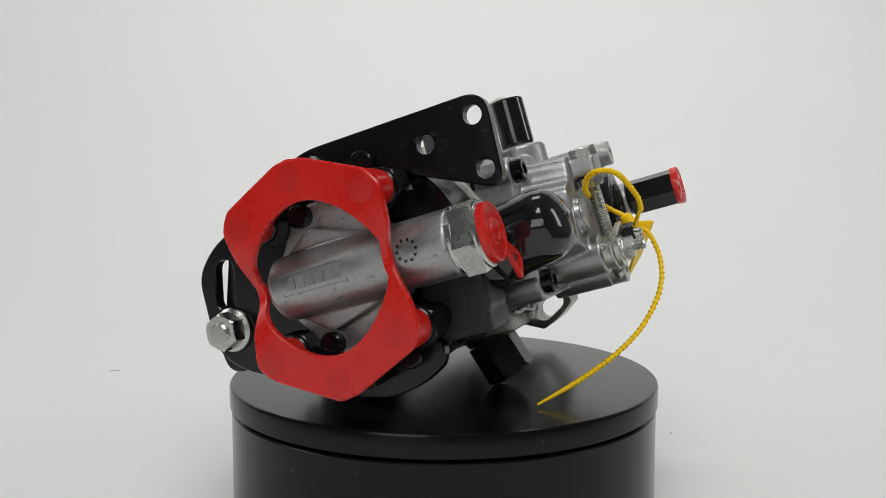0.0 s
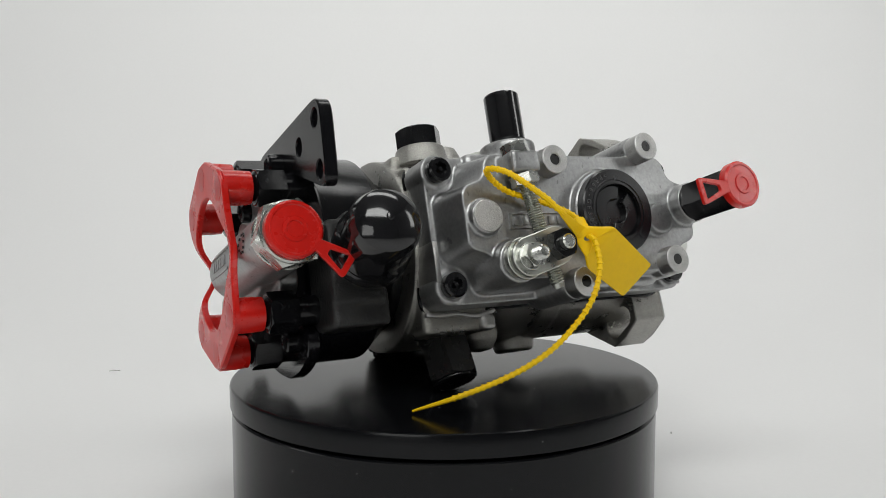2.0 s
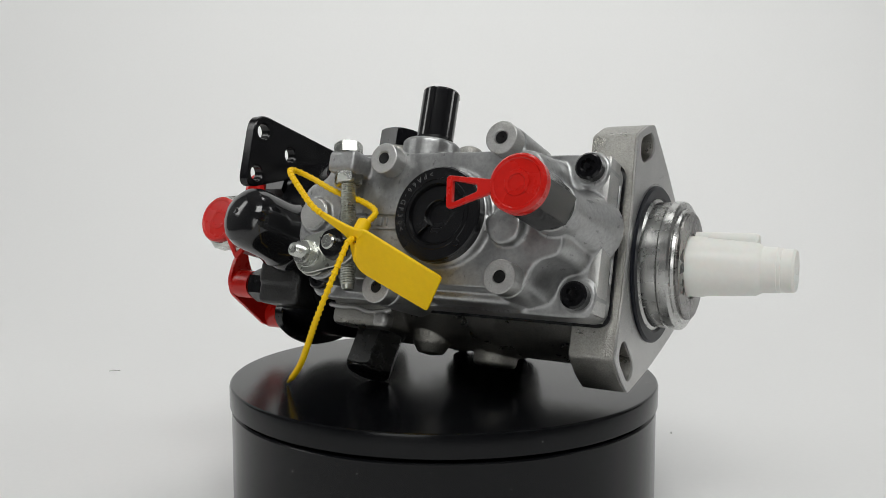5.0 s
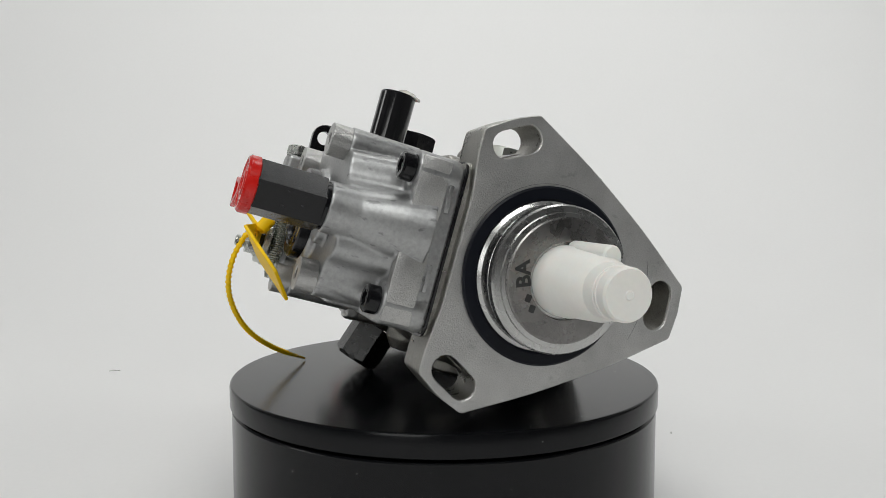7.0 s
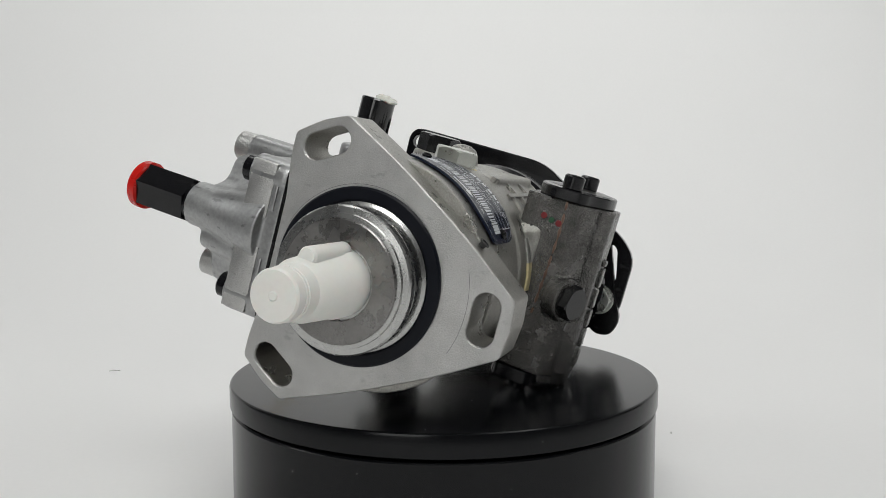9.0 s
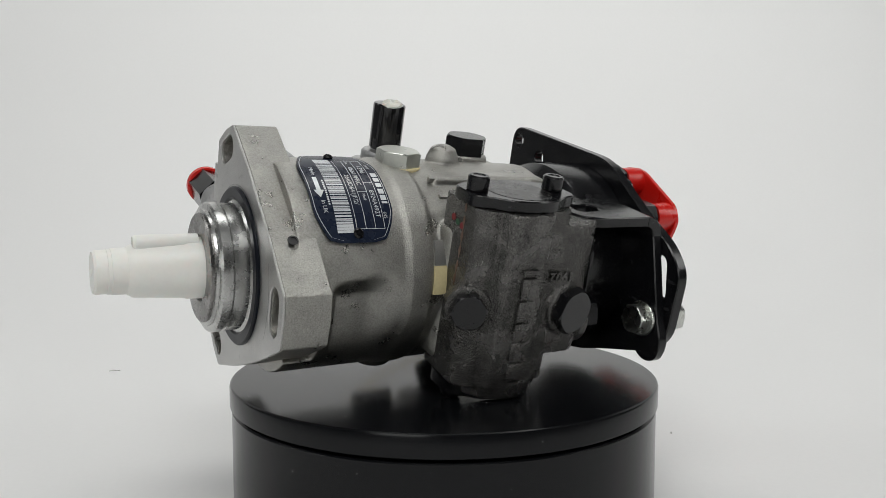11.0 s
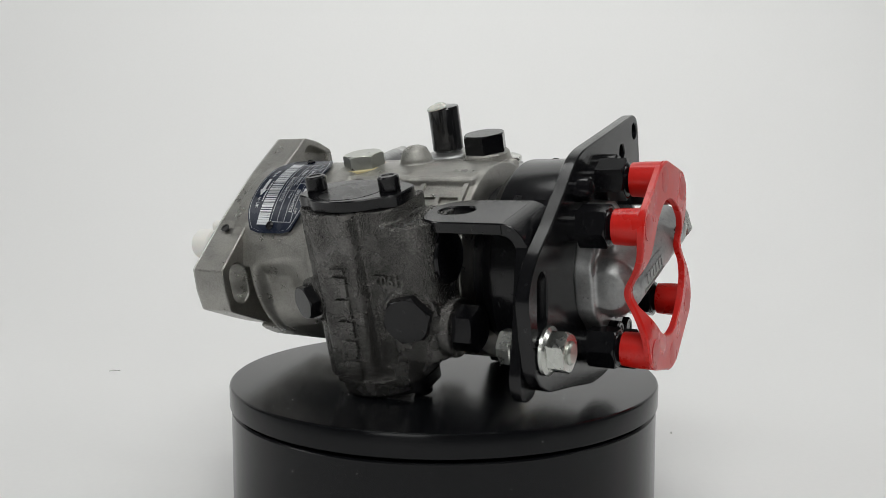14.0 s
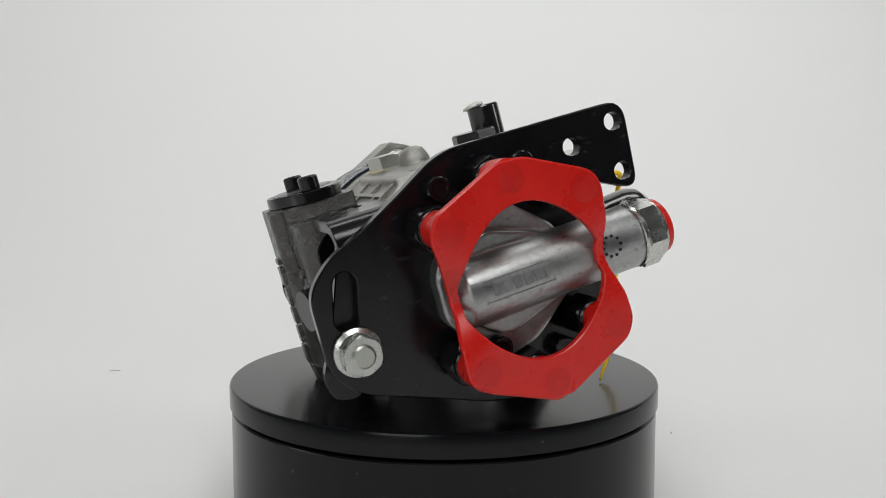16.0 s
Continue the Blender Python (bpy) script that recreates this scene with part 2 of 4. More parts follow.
def lettering(name, body, size, fn, mat, parent, label="", extrude=0.15, align="CENTER", bold=0.0):
    """Letters in the built-in font, each vertex laid on the thing by fn(u, v, w) in millimetres."""
    cu = bpy.data.curves.new("letters", "FONT")
    cu.body, cu.size, cu.extrude, cu.align_x, cu.align_y = body, size, extrude, align, "CENTER"
    cu.resolution_u, cu.offset = 3, bold
    raw = new("letters", cu)
    dep = bpy.context.evaluated_depsgraph_get()
    dep.update()
    me = bpy.data.meshes.new_from_object(raw.evaluated_get(dep))
    bpy.data.objects.remove(raw)
    for v in me.vertices:
        v.co = Vector(fn(*v.co)) * 0.001
    me.name = name
    me.materials.clear()
    me.materials.append(mat)
    ob = new(name, me)
    ob.parent = parent
    return tagged(ob, label=label)


B = bmesh.new

# ---- setting: paper sweep and unseen enclosing walls ----


def paper_sweep():
    prof = [(-1.3, -0.060), (0.35, -0.060)]
    prof += [(0.35 + 0.6 * math.sin(a), 0.54 - 0.6 * math.cos(a)) for a in (math.pi / 2 * i / 16 for i in range(1, 17))]
    prof += [(0.95, 1.5)]
    bm = B()
    rows_ = []
    for x in (-1.3, 1.3):
        rows_.append([bm.verts.new((x, y, z)) for y, z in prof])
    low = [[bm.verts.new((x, y + (0.004 if z > 0 else 0), z - 0.004)) for y, z in prof] for x in (-1.3, 1.3)]
    for a, b in (rows_, low):
        for i in range(len(prof) - 1):
            bm.faces.new((a[i], a[i + 1], b[i + 1], b[i]))
    tagged(part("backdrop", bm, PAPER, None, "seamless white paper sweep behind and under the turntable", scale=1.0), category="backdrop", kind="structure")


def enclosing_wall(name, lo, hi):
    bm = B()
    block(bm, lo, hi, 0)
    tagged(part(name, bm, UNSEEN_WALL, None, "unseen plain grey wall added to close the studio", scale=1.0), category="wall", kind="structure")


paper_sweep()
enclosing_wall("wall_west", (-1.34, -1.3, -0.07), (-1.31, 1.0, 1.5))
enclosing_wall("wall_east", (1.31, -1.3, -0.07), (1.34, 1.0, 1.5))
enclosing_wall("wall_south", (-1.31, -1.34, -0.07), (1.31, -1.31, 1.5))
bm = B()
block(bm, (-1.34, -1.34, 1.505), (1.34, 1.0, 1.53), 0)
tagged(part("ceiling", bm, UNSEEN_WALL, None, "unseen plain grey ceiling added to close the studio", scale=1.0), category="ceiling", kind="structure")

# ---- turntable ----
turntable = tagged(new("turntable"), "round matte black motorised display turntable on white paper", "turntable")
turntable.location = (0.0003, 0, 0)
bm = B()
lathe(bm, [(99.6, -60), (100.5, -59), (100.5, -12.0), (99.7, -11.2), (95, -11.2)], (0, 0, 0), (0, 0, 1), 160)
tt_base = part("base", bm, TABLE, turntable)
bm = B()
lathe(bm, [(88, -12.4), (88, -10.0), (100.6, -10.0), (101.4, -9.4), (101.4, -1.2), (101.1, -0.4), (100.5, 0), (0, 0)], (0, 0, 0), (0, 0, 1), 160)
platter = part("platter", bm, TABLE, turntable, "flat black rotating disc")
bm = B()
cyl(bm, 2.4, (21.5, -95.8, -27.6), (0.22, -1, 0), 3.2, 0.4, 24)
part("knob", bm, NYLON, tt_base)

# dust on the black plastic
rnd = random.Random(11)
for i in range(46):
    a, r = rnd.uniform(0, 6.283), 97 * math.sqrt(rnd.random())
    bm = B()
    q = rnd.uniform(0.10, 0.24)
    lathe(bm, [(q, 0), (q * 0.8, q * 0.4), (0, q * 0.6)], (r * math.cos(a), r * math.sin(a), 0.0), (0, 0, 1), 5, a)
    part("dust", bm, SPECK, platter)
for a, z in ((-1.32, -22), (-1.9, -17), (-1.1, -24), (-2.2, -21), (-1.62, -15), (-0.9, -19), (-1.2, -5)):
    bm = B()
    rr0 = 100.45 if z < -9 else 101.35
    lathe(bm, [(0.2, 0), (0.12, 0.08), (0, 0.1)], (rr0 * math.cos(a), rr0 * math.sin(a), z), (math.cos(a), math.sin(a), 0), 5)
    part("dust", bm, SPECK, tt_base)

# lint on the paper
for x, y, r, ang in ((-0.2678, 0.2583, 0.0042, 0.3), (0.1391, 0.0924, 0.0013, 1.2)):
    bm = B()
    tube(bm, curve([(-r * 1000, 0, 0.3), (-r * 300, r * 250, 0.6), (r * 400, -r * 100, 0.5), (r * 1000, r * 200, 0.3)], 4), 0.35, 6)
    lint = tagged(part("lint", bm, SPECK, None), "tiny grey lint fibre lying on the white paper", "lint", "lint on the paper")
    lint.matrix_world = pose(x, y, -0.0600, 0, 0, math.degrees(ang))

# ---- injection pump ----
pump = tagged(new("injection_pump"), "silver and black diesel injection pump standing on the turntable", "fuel pump")


def bolt_torx(x, y, z, d, parent, mat=BLACK, r=5.0, h=5.0):
    bm = B()
    lathe(bm, [(r - 0.3, 0), (r, 0.4), (r, h - 0.8), (r - 0.8, h), (r * 0.56, h), (r * 0.5, h - 2.2), (0, h - 2.2)], (x, y, z), d, 28)
    lathe(bm, [(1.1, h - 2.3), (1.0, h - 0.6), (0, h - 0.5)], (x, y, z), d, 10)
    u, v, w = basis(d)
    for k in range(6):
        q = Vector((x, y, z)) + (u * math.cos(k * math.pi / 3) + v * math.sin(k * math.pi / 3)) * r * 0.55
        cyl(bm, r * 0.12, q + w * (h - 1.6), w, 1.7, 0.05, 6)
    return part("screw", bm, mat, parent)


def bolt_socket(o, d, parent, r=4.7, h=6.5, mat=BLACK):
    bm = B()
    lathe(bm, [(r - 0.3, 0), (r, 0.4), (r, h - 0.7), (r - 0.7, h), (r * 0.62, h), (r * 0.55, h - 0.4)], o, d, 28)
    q = Vector(o) + Vector(d).normalized() * (h - 0.4)
    lathe(bm, [(r * 0.55, 0.05), (r * 0.52, -2.6), (0, -2.6)], q, d, 6)
    return part("screw", bm, mat, parent)


def ease(x, a, b):
    k = min(1.0, max(0.0, (x - a) / (b - a)))
    return k * k * (3 - 2 * k)


def scoop(c):
    """Pocket cast into the side of the body, and the slot between the body and the flange."""
    if c.y < 15:
        return c
    pocket = ease(c.x, 44, 60) * ease(-c.x, -77, -72) * ease(-c.z, -13 + 0.2 * (c.x - 60), 0) * ease(c.z, -34, -4)
    gap = ease(c.x, 78, 79.5) * ease(-c.z, -8, -4) * ease(c.z, -30, -26)
    return Vector((c.x, c.y - 5.5 * pocket - 7.0 * gap, c.z))


# housing: the silver body between the drive flange and the black head
bm = B()
lathe(bm, [(40, -37), (44.5, -36), (45, -20), (45.2, 31), (46.2, 33), (46.2, 42), (45.3, 45), (45.5, 90)], (0, 0, 0), (1, 0, 0), 64)
block(bm, (-35, 2, 10), (24, 20, 44.0), 1.5)
block(bm, (-35, -30, 10), (44, 4, 40.5), 2.5)
block(bm, (-34, -39.5, -32), (96, -5, 32), 1.0)
block(bm, (-10, 20, -30), (28, 46, 30), 4)
cyl(bm, 9.5, (-18.5, -27.5, 30), (0, 0, 1), 12.0, 1.0, r2=10.2)
cyl(bm, 14.5, (32.8, 0.8, 36), (0, 0, 1), 7.6, 1.0)
lathe(bm, [(8, 38), (7.6, 47), (5.6, 51.5), (2.5, 53), (0, 53.2)], (7, -5, 0), (0, 0, 1), 32)
cyl(bm, 11, (33, -1, -36), (0, 0, -1), 15, 1.2, r2=9.8)
cyl(bm, 11.4, (-17, -18, -30), (0, -0.32, -0.945), 14, 1.0)
lathe(bm, [(9, -34), (9, -44), (6, -49), (0, -50)], (6, -14, 0), (0, 0, 1), 24)
block(bm, (-34, -40, -42), (-2, 0, -28), 3)
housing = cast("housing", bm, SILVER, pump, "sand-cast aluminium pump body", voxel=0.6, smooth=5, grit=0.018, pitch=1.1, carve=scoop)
bm = B()
tube(bm, curve([(-34, -41.6, -33.2), (-27, -42.2, -34.2), (-19, -41.4, -33.8), (-11, -42.6, -35.4), (-5, -41.8, -34.6), (0, -41, -33.4)], 6), 1.2, 10)
block(bm, (-8, -44, -42), (-1, -36, -35), 2.0)
cast("casting_edge", bm, MILLED, housing, "", 0.5, 3, grit=0.12, pitch=0.6)
lettering("lettering", "2", 8.5, lambda u, v, w: (19.5 - v * 0.2 - u, (46.0 + w) * math.sin(radians(52) - v / 46), (46.0 + w) * math.cos(radians(52) - v / 46)), SILVER, housing, extrude=0.5)
# raised casting ribs on the upper side
for x0, x1, a0, a1 in ((-33, 26, 21.5, 23.9), (-33, 24, 33.4, 35.6), (-33, 24, 46.2, 48.4), (-12, -9.8, 22, 35), (-33, -30.8, 21, 48), (4, 6.2, 34, 48), (17, 19.2, 34, 48), (-22, -19.8, 34, 48), (8, 10.2, 22, 35), (-33, -6, 39.5, 41)):
    bm = B()
    n_ = max(2, int((a1 - a0) / 4) + 1)
    r0, r1 = 44.0, 47.6 if a1 < 30 else 46.3
    for i in range(n_):
        s0, s1 = (radians(a0 + (a1 - a0) * k / n_) for k in (i, i + 1))
        vs = [bm.verts.new((x, r * math.sin(s), r * math.cos(s))) for x in (x0, x1) for s, r in ((s0, r0), (s1, r0), (s1, r1), (s0, r1))]
        for q in ((0, 1, 2, 3), (7, 6, 5, 4), (0, 4, 5, 1), (1, 5, 6, 2), (2, 6, 7, 3), (3, 7, 4, 0)):
            bm.faces.new([vs[k] for k in q])
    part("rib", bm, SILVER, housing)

# drive flange: rounded triangle with three slots
side = [(-18.5, 55.5), (8, 42.8), (36, 26.5), (59, 10.5)]
outline = rounded([*side, (60.0, 0), (59, -10.5), (36, -26.5), (8, -42.8), (-18.5, -55.5), (-28, -51.5), (-38, -44.5), (-38, -36), (-36, -20), (-36, 20), (-38, 36), (-38, 44.5), (-28, 51.5)],
                  [1.2, 10, 10, 1.2, 1, 1.2, 10, 10, 1.2, 3, 1.5, 3, 3, 3, 3, 1.5, 3], 3)
slots = [slot(50 * math.cos(a), 50 * math.sin(a), 19.5, 10.2, a + math.pi / 2) for a in (radians(119.5), radians(1.0), radians(-119.5))]
bm = B()
prism(bm, outline, "x", 82, 100.2, [*slots], 0.5)
flange = part("mounting_flange", bm, SILVER, pump, "cast triangular aluminium drive flange with three slots")
bm = B()
prism(bm, outline, "x", 99.9, 101, [*slots], 0.35)
part("machined_face", bm, MILLED, flange, "scratched bright milled face")
bm = B()
lathe(bm, [(33.0, 101.0), (33.0, 101.9), (32.3, 102.5), (28.6, 102.5), (27.8, 101.9), (27.4, 100.9)], (0, 0, 0), (1, 0, 0), 96)
part("seal_ring", bm, SEALRING, flange, "black rubber sealing ring")
bm = B()
lathe(bm, [(27.6, 96), (27.6, 102.0), (26.3, 102.8), (26.3, 108.6), (25.7, 109.0), (25.7, 109.7), (26.7, 110.1), (26.7, 113.0), (26.1, 113.8), (24.0, 114.1), (23.8, 115.2), (22.3, 115.4)], (0, 0, 0), (1, 0, 0), 96)
part("hub", bm, TURNED, pump, "bright turned steel hub", sharp=12)
bm = B()
lathe(bm, [(22.3, 108.1), (22.3, 116.2), (21.8, 116.64), (13.9, 116.64), (13.6, 116.3), (13.6, 111.0)], (0, 0, 0), (1, 0, 0), 96)
hubface = part("hub_face", bm, STEEL, pump, "brushed steel drive hub face")
lettering("lettering", "BA", 7.6, lambda u, v, w: (116.68 + w, -16.4 - v * 0.94 - u * 0.34, -1.6 + u * 0.94 - v * 0.34), INK, hubface, extrude=0.04, bold=0.22)
for y, z in ((-12.4, -9.0), (-10.0, -12.2)):
    bm = B()
    prism(bm, rounded([(y - 1.2, z - 1.4), (y + 1.0, z - 1.6), (y + 1.3, z + 1.0), (y - 0.9, z + 1.3)], 0.5), "x", 116.5, 116.72)
    part("marking", bm, INK, hubface)
bm = B()
lathe(bm, [(12.0, 111.2), (12.6, 112.0), (12.4, 121.8), (11.9, 123.0), (10.6, 142), (9.2, 144.5), (9.0, 150), (8.8, 150.2), (8.8, 151.4), (8.6, 151.6), (8.6, 155.6), (8.0, 156.6), (1.6, 156.6), (1.2, 157), (0, 157)], (0, 0, 0), (1, 0, 0), 64)
shaft_cap = part("shaft_cap", bm, WHITE, pump, "white plastic protective cap on the drive shaft")
bm = B()
lathe(bm, [(3.4, 117.6), (3.4, 141), (2.8, 142.2), (0, 142.4)], (0, 0, 11.2), (1, 0, 0), 24)
block(bm, (117.6, -3.4, 6), (141.8, 3.4, 11.2), 0.4)
part("key_ridge", bm, WHITE, shaft_cap)
# scribed machining arcs on the flange face
for r0, a0, a1 in ((43.2, -20, 22), (33.8, 72, 160)):
    bm = B()
    n_ = 40
    pts = [(r0, radians(a0 + (a1 - a0) * i / n_)) for i in range(n_ + 1)]
    prism(bm, [(r * math.cos(a), r * math.sin(a)) for r, a in pts] + [((r + 0.16) * math.cos(a), (r + 0.16) * math.sin(a)) for r, a in reversed(pts)], "x", 100.9, 101.03)
    part("scribed_arc", bm, GREYSTEEL, flange)
# small bore in the flange edge, its inner shade put into a dark colour
bm = B()
lathe(bm, [(2.1, 0), (2.1, 0.4), (1.4, 0.5), (1.3, -1.5), (0, -1.5)], (92.5, 40.6, 25.2), (0, 0.55, 0.83), 20)
part("bore", bm, HOLE, flange)

# label plate, curved on the body
RL_, A0 = 46.9, radians(28.2)


def on_label(u, v, w=0.0):
    """u along the reading direction from the middle, v up the letters, both in millimetres."""
    a = A0 + u / RL_
    return (65.4 - v, (RL_ + w) * math.sin(a), (RL_ + w) * math.cos(a))


def label_half(s, wide):
    """Half the plate's width at the share s of its half length: the ends draw in."""
    return wide - 5.6 * max(0.0, (abs(s) - 0.42) / 0.58) ** 1.7 - 4.0 * max(0.0, (abs(s) - 0.94) / 0.06) ** 2


bm = B()
nu = 44
grid = []
for i in range(nu + 1):
    s = -1 + 2 * i / nu
    hw = label_half(s, 16.8)
    grid.append([bm.verts.new(on_label(s * 26.0, v, w)) for v, w in ((-hw, 0), (hw, 0), (hw, -0.9), (-hw, -0.9))])
for a, b in zip(grid, grid[1:]):
    for k in range(4):
        bm.faces.new((a[k], b[k], b[(k + 1) % 4], a[(k + 1) % 4]))
bm.faces.new(grid[0]), bm.faces.new(list(reversed(grid[-1])))
label_plate = part("label_plate", bm, NAVY, pump, "navy metal type plate with white print and bar code")


def print_bar(u0, u1, v0, v1, name="print"):
    bm = B()
    n_ = max(1, int((u1 - u0) / 2.5))
    for i in range(n_):
        a, b = u0 + (u1 - u0) * i / n_, u0 + (u1 - u0) * (i + 1) / n_
        bm.faces.new([bm.verts.new(on_label(u, v, 0.07)) for u, v in ((a, v0), (b, v0), (b, v1), (a, v1))])
    return part(name, bm, PRINT, label_plate)


def label_text(body, u, v, size):
    lettering("lettering", body, size, lambda a, b, w: on_label(u + a, v + b, 0.09 + w), PRINT, label_plate, extrude=0.02, align="LEFT")


# brand drawn as plain shapes
for k, w_ in enumerate((2.6, 2.3, 2.1, 2.6, 2.6, 0.9)):
    print_bar(-7.7 + k * 3.25, -7.7 + k * 3.25 + w_, 12.9, 15.4, "brand_shape")
label_text("TYPE", -14.8, 13.2, 1.7)
label_text("DES", 13.4, 13.0, 1.7)
label_text("1396", -13.6, 9.8, 3.0)
label_text("8924A492T", 2.8, 9.8, 2.75)
label_text("Ser", -17.8, 5.6, 1.9)
label_text("06619FRC", -12.2, 5.6, 2.9)
label_text("Mod", 4.6, 6.0, 1.7)
label_text("2643D641JF/2/", -6.6, 1.8, 2.75)
label_text("Made", -11.6, -11.9, 2.5)
label_text("In UK", 7.6, -11.9, 2.5)
for v in (11.8, 7.8, 3.7, -0.3):
    print_bar(-18.4, 20.6, v - 0.11, v + 0.11)
for u, v0, v1 in ((-18.4, -0.3, 11.8), (20.4, -0.3, 11.8), (-1.6, 7.8, 11.8), (3.4, 3.7, 7.8)):
    print_bar(u, u + 0.22, v0, v1)
rnd = random.Random(4)
u = -19.3
while u < 21.0:
    w_ = rnd.choice((0.3, 0.3, 0.55, 0.8)) if -16.5 < u < 17.5 else 1.1
    print_bar(u, u + w_, -8.5, -1.5, "bar")
    u += w_ + (rnd.choice((0.28, 0.4, 0.6)) if -16.5 < u < 17.5 else 0.12)
for k in range(12):
    print_bar(-3 + k * 1.1, -2.25 + k * 1.1, -10.0, -9.2)
print_bar(-4.8, 2.8, -13.3, -11.5)
bm = B()
bm.faces.new([bm.verts.new(on_label(a, b, 0.07)) for a, b in ((2.6, -14.6), (6.4, -12.4), (2.6, -10.2))])
part("arrow", bm, PRINT, label_plate)
for i in range(40):
    s0, s1 = -1 + 2 * i / 40, -1 + 2 * (i + 1) / 40
    for sg in (1, -1):
        w0, w1 = (sg * label_half(k, 16.1) for k in (s0, s1))
        bm = B()
        bm.faces.new([bm.verts.new(on_label(a, b, 0.07)) for a, b in ((s0 * 25.0, w0), (s1 * 25.0, w1), (s1 * 25.0, w1 - sg * 0.22), (s0 * 25.0, w0 - sg * 0.22))])
        part("border", bm, PRINT, label_plate)
for u in (-22.6, 22.4):
    o = Vector(on_label(u, 0, 0))
    bolt_socket(o, (0, o.y, o.z), label_plate, 2.1, 1.3)

# plugs on the top of the body
bm = B()
cyl(bm, 12.8, (-18.5, -27.5, 35), (0, 0, 1), 9.2, 0.8, r2=11.2)
part("plug_seat", bm, SILVER, housing)
bm = B()
hexa(bm, 10.6, (-18.5, -27.5, 44.1), (0, 0, 1), 8.9, 0.35)
part("hex_plug", bm, BLACK, pump, "black hexagon plug on the top")
bm = B()
cyl(bm, 10.4, (32.8, 0.8, 43.5), (0, 0, 1), 1.5, 0.3, 40)
part("washer", bm, CREAM, pump)
bm = B()
hexa(bm, 9.9, (32.8, 0.8, 45.0), (0, 0, 1), 6.4, 0.97, 1.0)
part("hex_plug", bm, ZINC, pump, "zinc-plated hexagon plug on the top")
bm = B()
hexa(bm, 11.6, (-17, -22.3, -43.6), (0, -0.32, -0.945), 18.4, 0.5, 1.0)
cyl(bm, 9.4, (-17, -28.2, -60.9), (0, -0.32, -0.945), 1.1, 0.5, 32)
part("drain_plug", bm, PHOSPHATE, pump, "long black hexagon cap underneath")

# governor cover: die-cast box with bosses
bm = B()
prism(bm, rounded([(-34, -32), (97, -32), (97, 31), (-34, 31)], 6), "y", -39, -55.5)
dome = rounded([(-32, -14), (-21, -17), (-18.5, -29), (80.5, -29), (83, -17), (94, -14), (94, 14), (83, 17), (80.5, 29), (-18.5, 29), (-21, 17), (-32, 14)], [6, 5, 7, 7, 5, 6, 6, 5, 7, 7, 5, 6])


def draft(c):
    k = max(0.0, (-c.y - 54) / 22.5) * 3.0
    return Vector((c.x - k * (c.x - 31) / 63, c.y, c.z - k * c.z / 29))


prism(bm, dome, "y", -50, -76.5, fn=draft)
for x in (-28, 90.4):
    for z in (-24, 24.6):
        cyl(bm, 7.2, (x, -40, z), (0, -1, 0), 16.5, 0.6)
for x, z, r0 in ((13.7, 22.0, 6.3), (64.7, 28.8, 6.4), (71.2, -22.6, 6.4), (19.5, -29.4, 6.4)):
    cyl(bm, r0 + 0.3, (x, -48, z), (0, -1, 0), 28.5, 0.4)
cyl(bm, 7.2, (-20.3, -60, -0.4), (0, -1, 0), 19.6, 0.5)
cyl(bm, 7.0, (68.7, -60, -3.4), (0, -1, 0), 20.6, 0.5)
cyl(bm, 19.5, (42, -60, -0.4), (0, -1, 0), 20, 1.0, 48)
lathe(bm, [(14.5, -46), (13, -56), (9.4, -72), (9.2, -83)], (87.5, 0, 3.2), (0, 1, 0), 32)
cyl(bm, 9.0, (-10.5, -60, -19.2), (0, -1, 0), 22, 0.6)
cyl(bm, 12.5, (13.8, -50, 20), (0, 0, 1), 19, 1.0)
block(bm, (-14, -58, 20), (40, -40, 33), 3)
block(bm, (-10.5, -88, 15.5), (3, -70, 24.5), 1.6)
block(bm, (30, -70, -31), (70, -50, -24), 2)
cover = cast("governor_cover", bm, ALU, pump, "die-cast aluminium governor cover with bosses", voxel=0.6, smooth=6, grit=0.02, pitch=0.5)
bm = B()
prism(bm, rounded([(-35, -33), (97.8, -33), (97.8, 32), (-35, 32)], 6), "y", -38.3, -39.2)
part("gasket", bm, NYLON, pump)
for x in (-28, 90.4):
    for z in (-24, 24.6):
        bolt_torx(x, -56.2, z, (0, -1, 0), cover, r=5.2, h=5.2)
for x, z, r0 in ((13.7, 22.0, 6.2), (64.7, 28.8, 6.3), (71.2, -22.6, 6.3), (19.5, -29.4, 6.3)):
    bm = B()
    lathe(bm, [(r0, -74), (r0, -83.2), (r0 - 0.4, -83.5), (2.7, -83.5), (2.1, -82.7), (2.0, -76), (0, -76)], (x, 0, z), (0, 1, 0), 40)
    boss = part("boss", bm, MILLED, cover, "machined boss with a threaded hole")
    # dark lining and threads paint the shade inside the hole
    bm = B()
    lathe(bm, [(2.35, -83.1), (2.05, -82.7), (1.95, -76.3), (0, -76.3)], (x, 0, z), (0, 1, 0), 24)
    part("bore", bm, BORE, boss)
    for k in range(4):
        bm = B()
        lathe(bm, [(2.3, -82.4 + k * 1.4), (1.7, -81.8 + k * 1.4), (2.3, -81.2 + k * 1.4)], (x, 0, z), (0, 1, 0), 20)
        part("thread", bm, BORE, boss)
bm = B()
cyl(bm, 6.6, (-20.3, -79.2, -0.4), (0, -1, 0), 0.9, 0.3, 40)
part("pad", bm, MILLED, cover)
# brand drawn as raised plain shapes in a frame
bm = B()
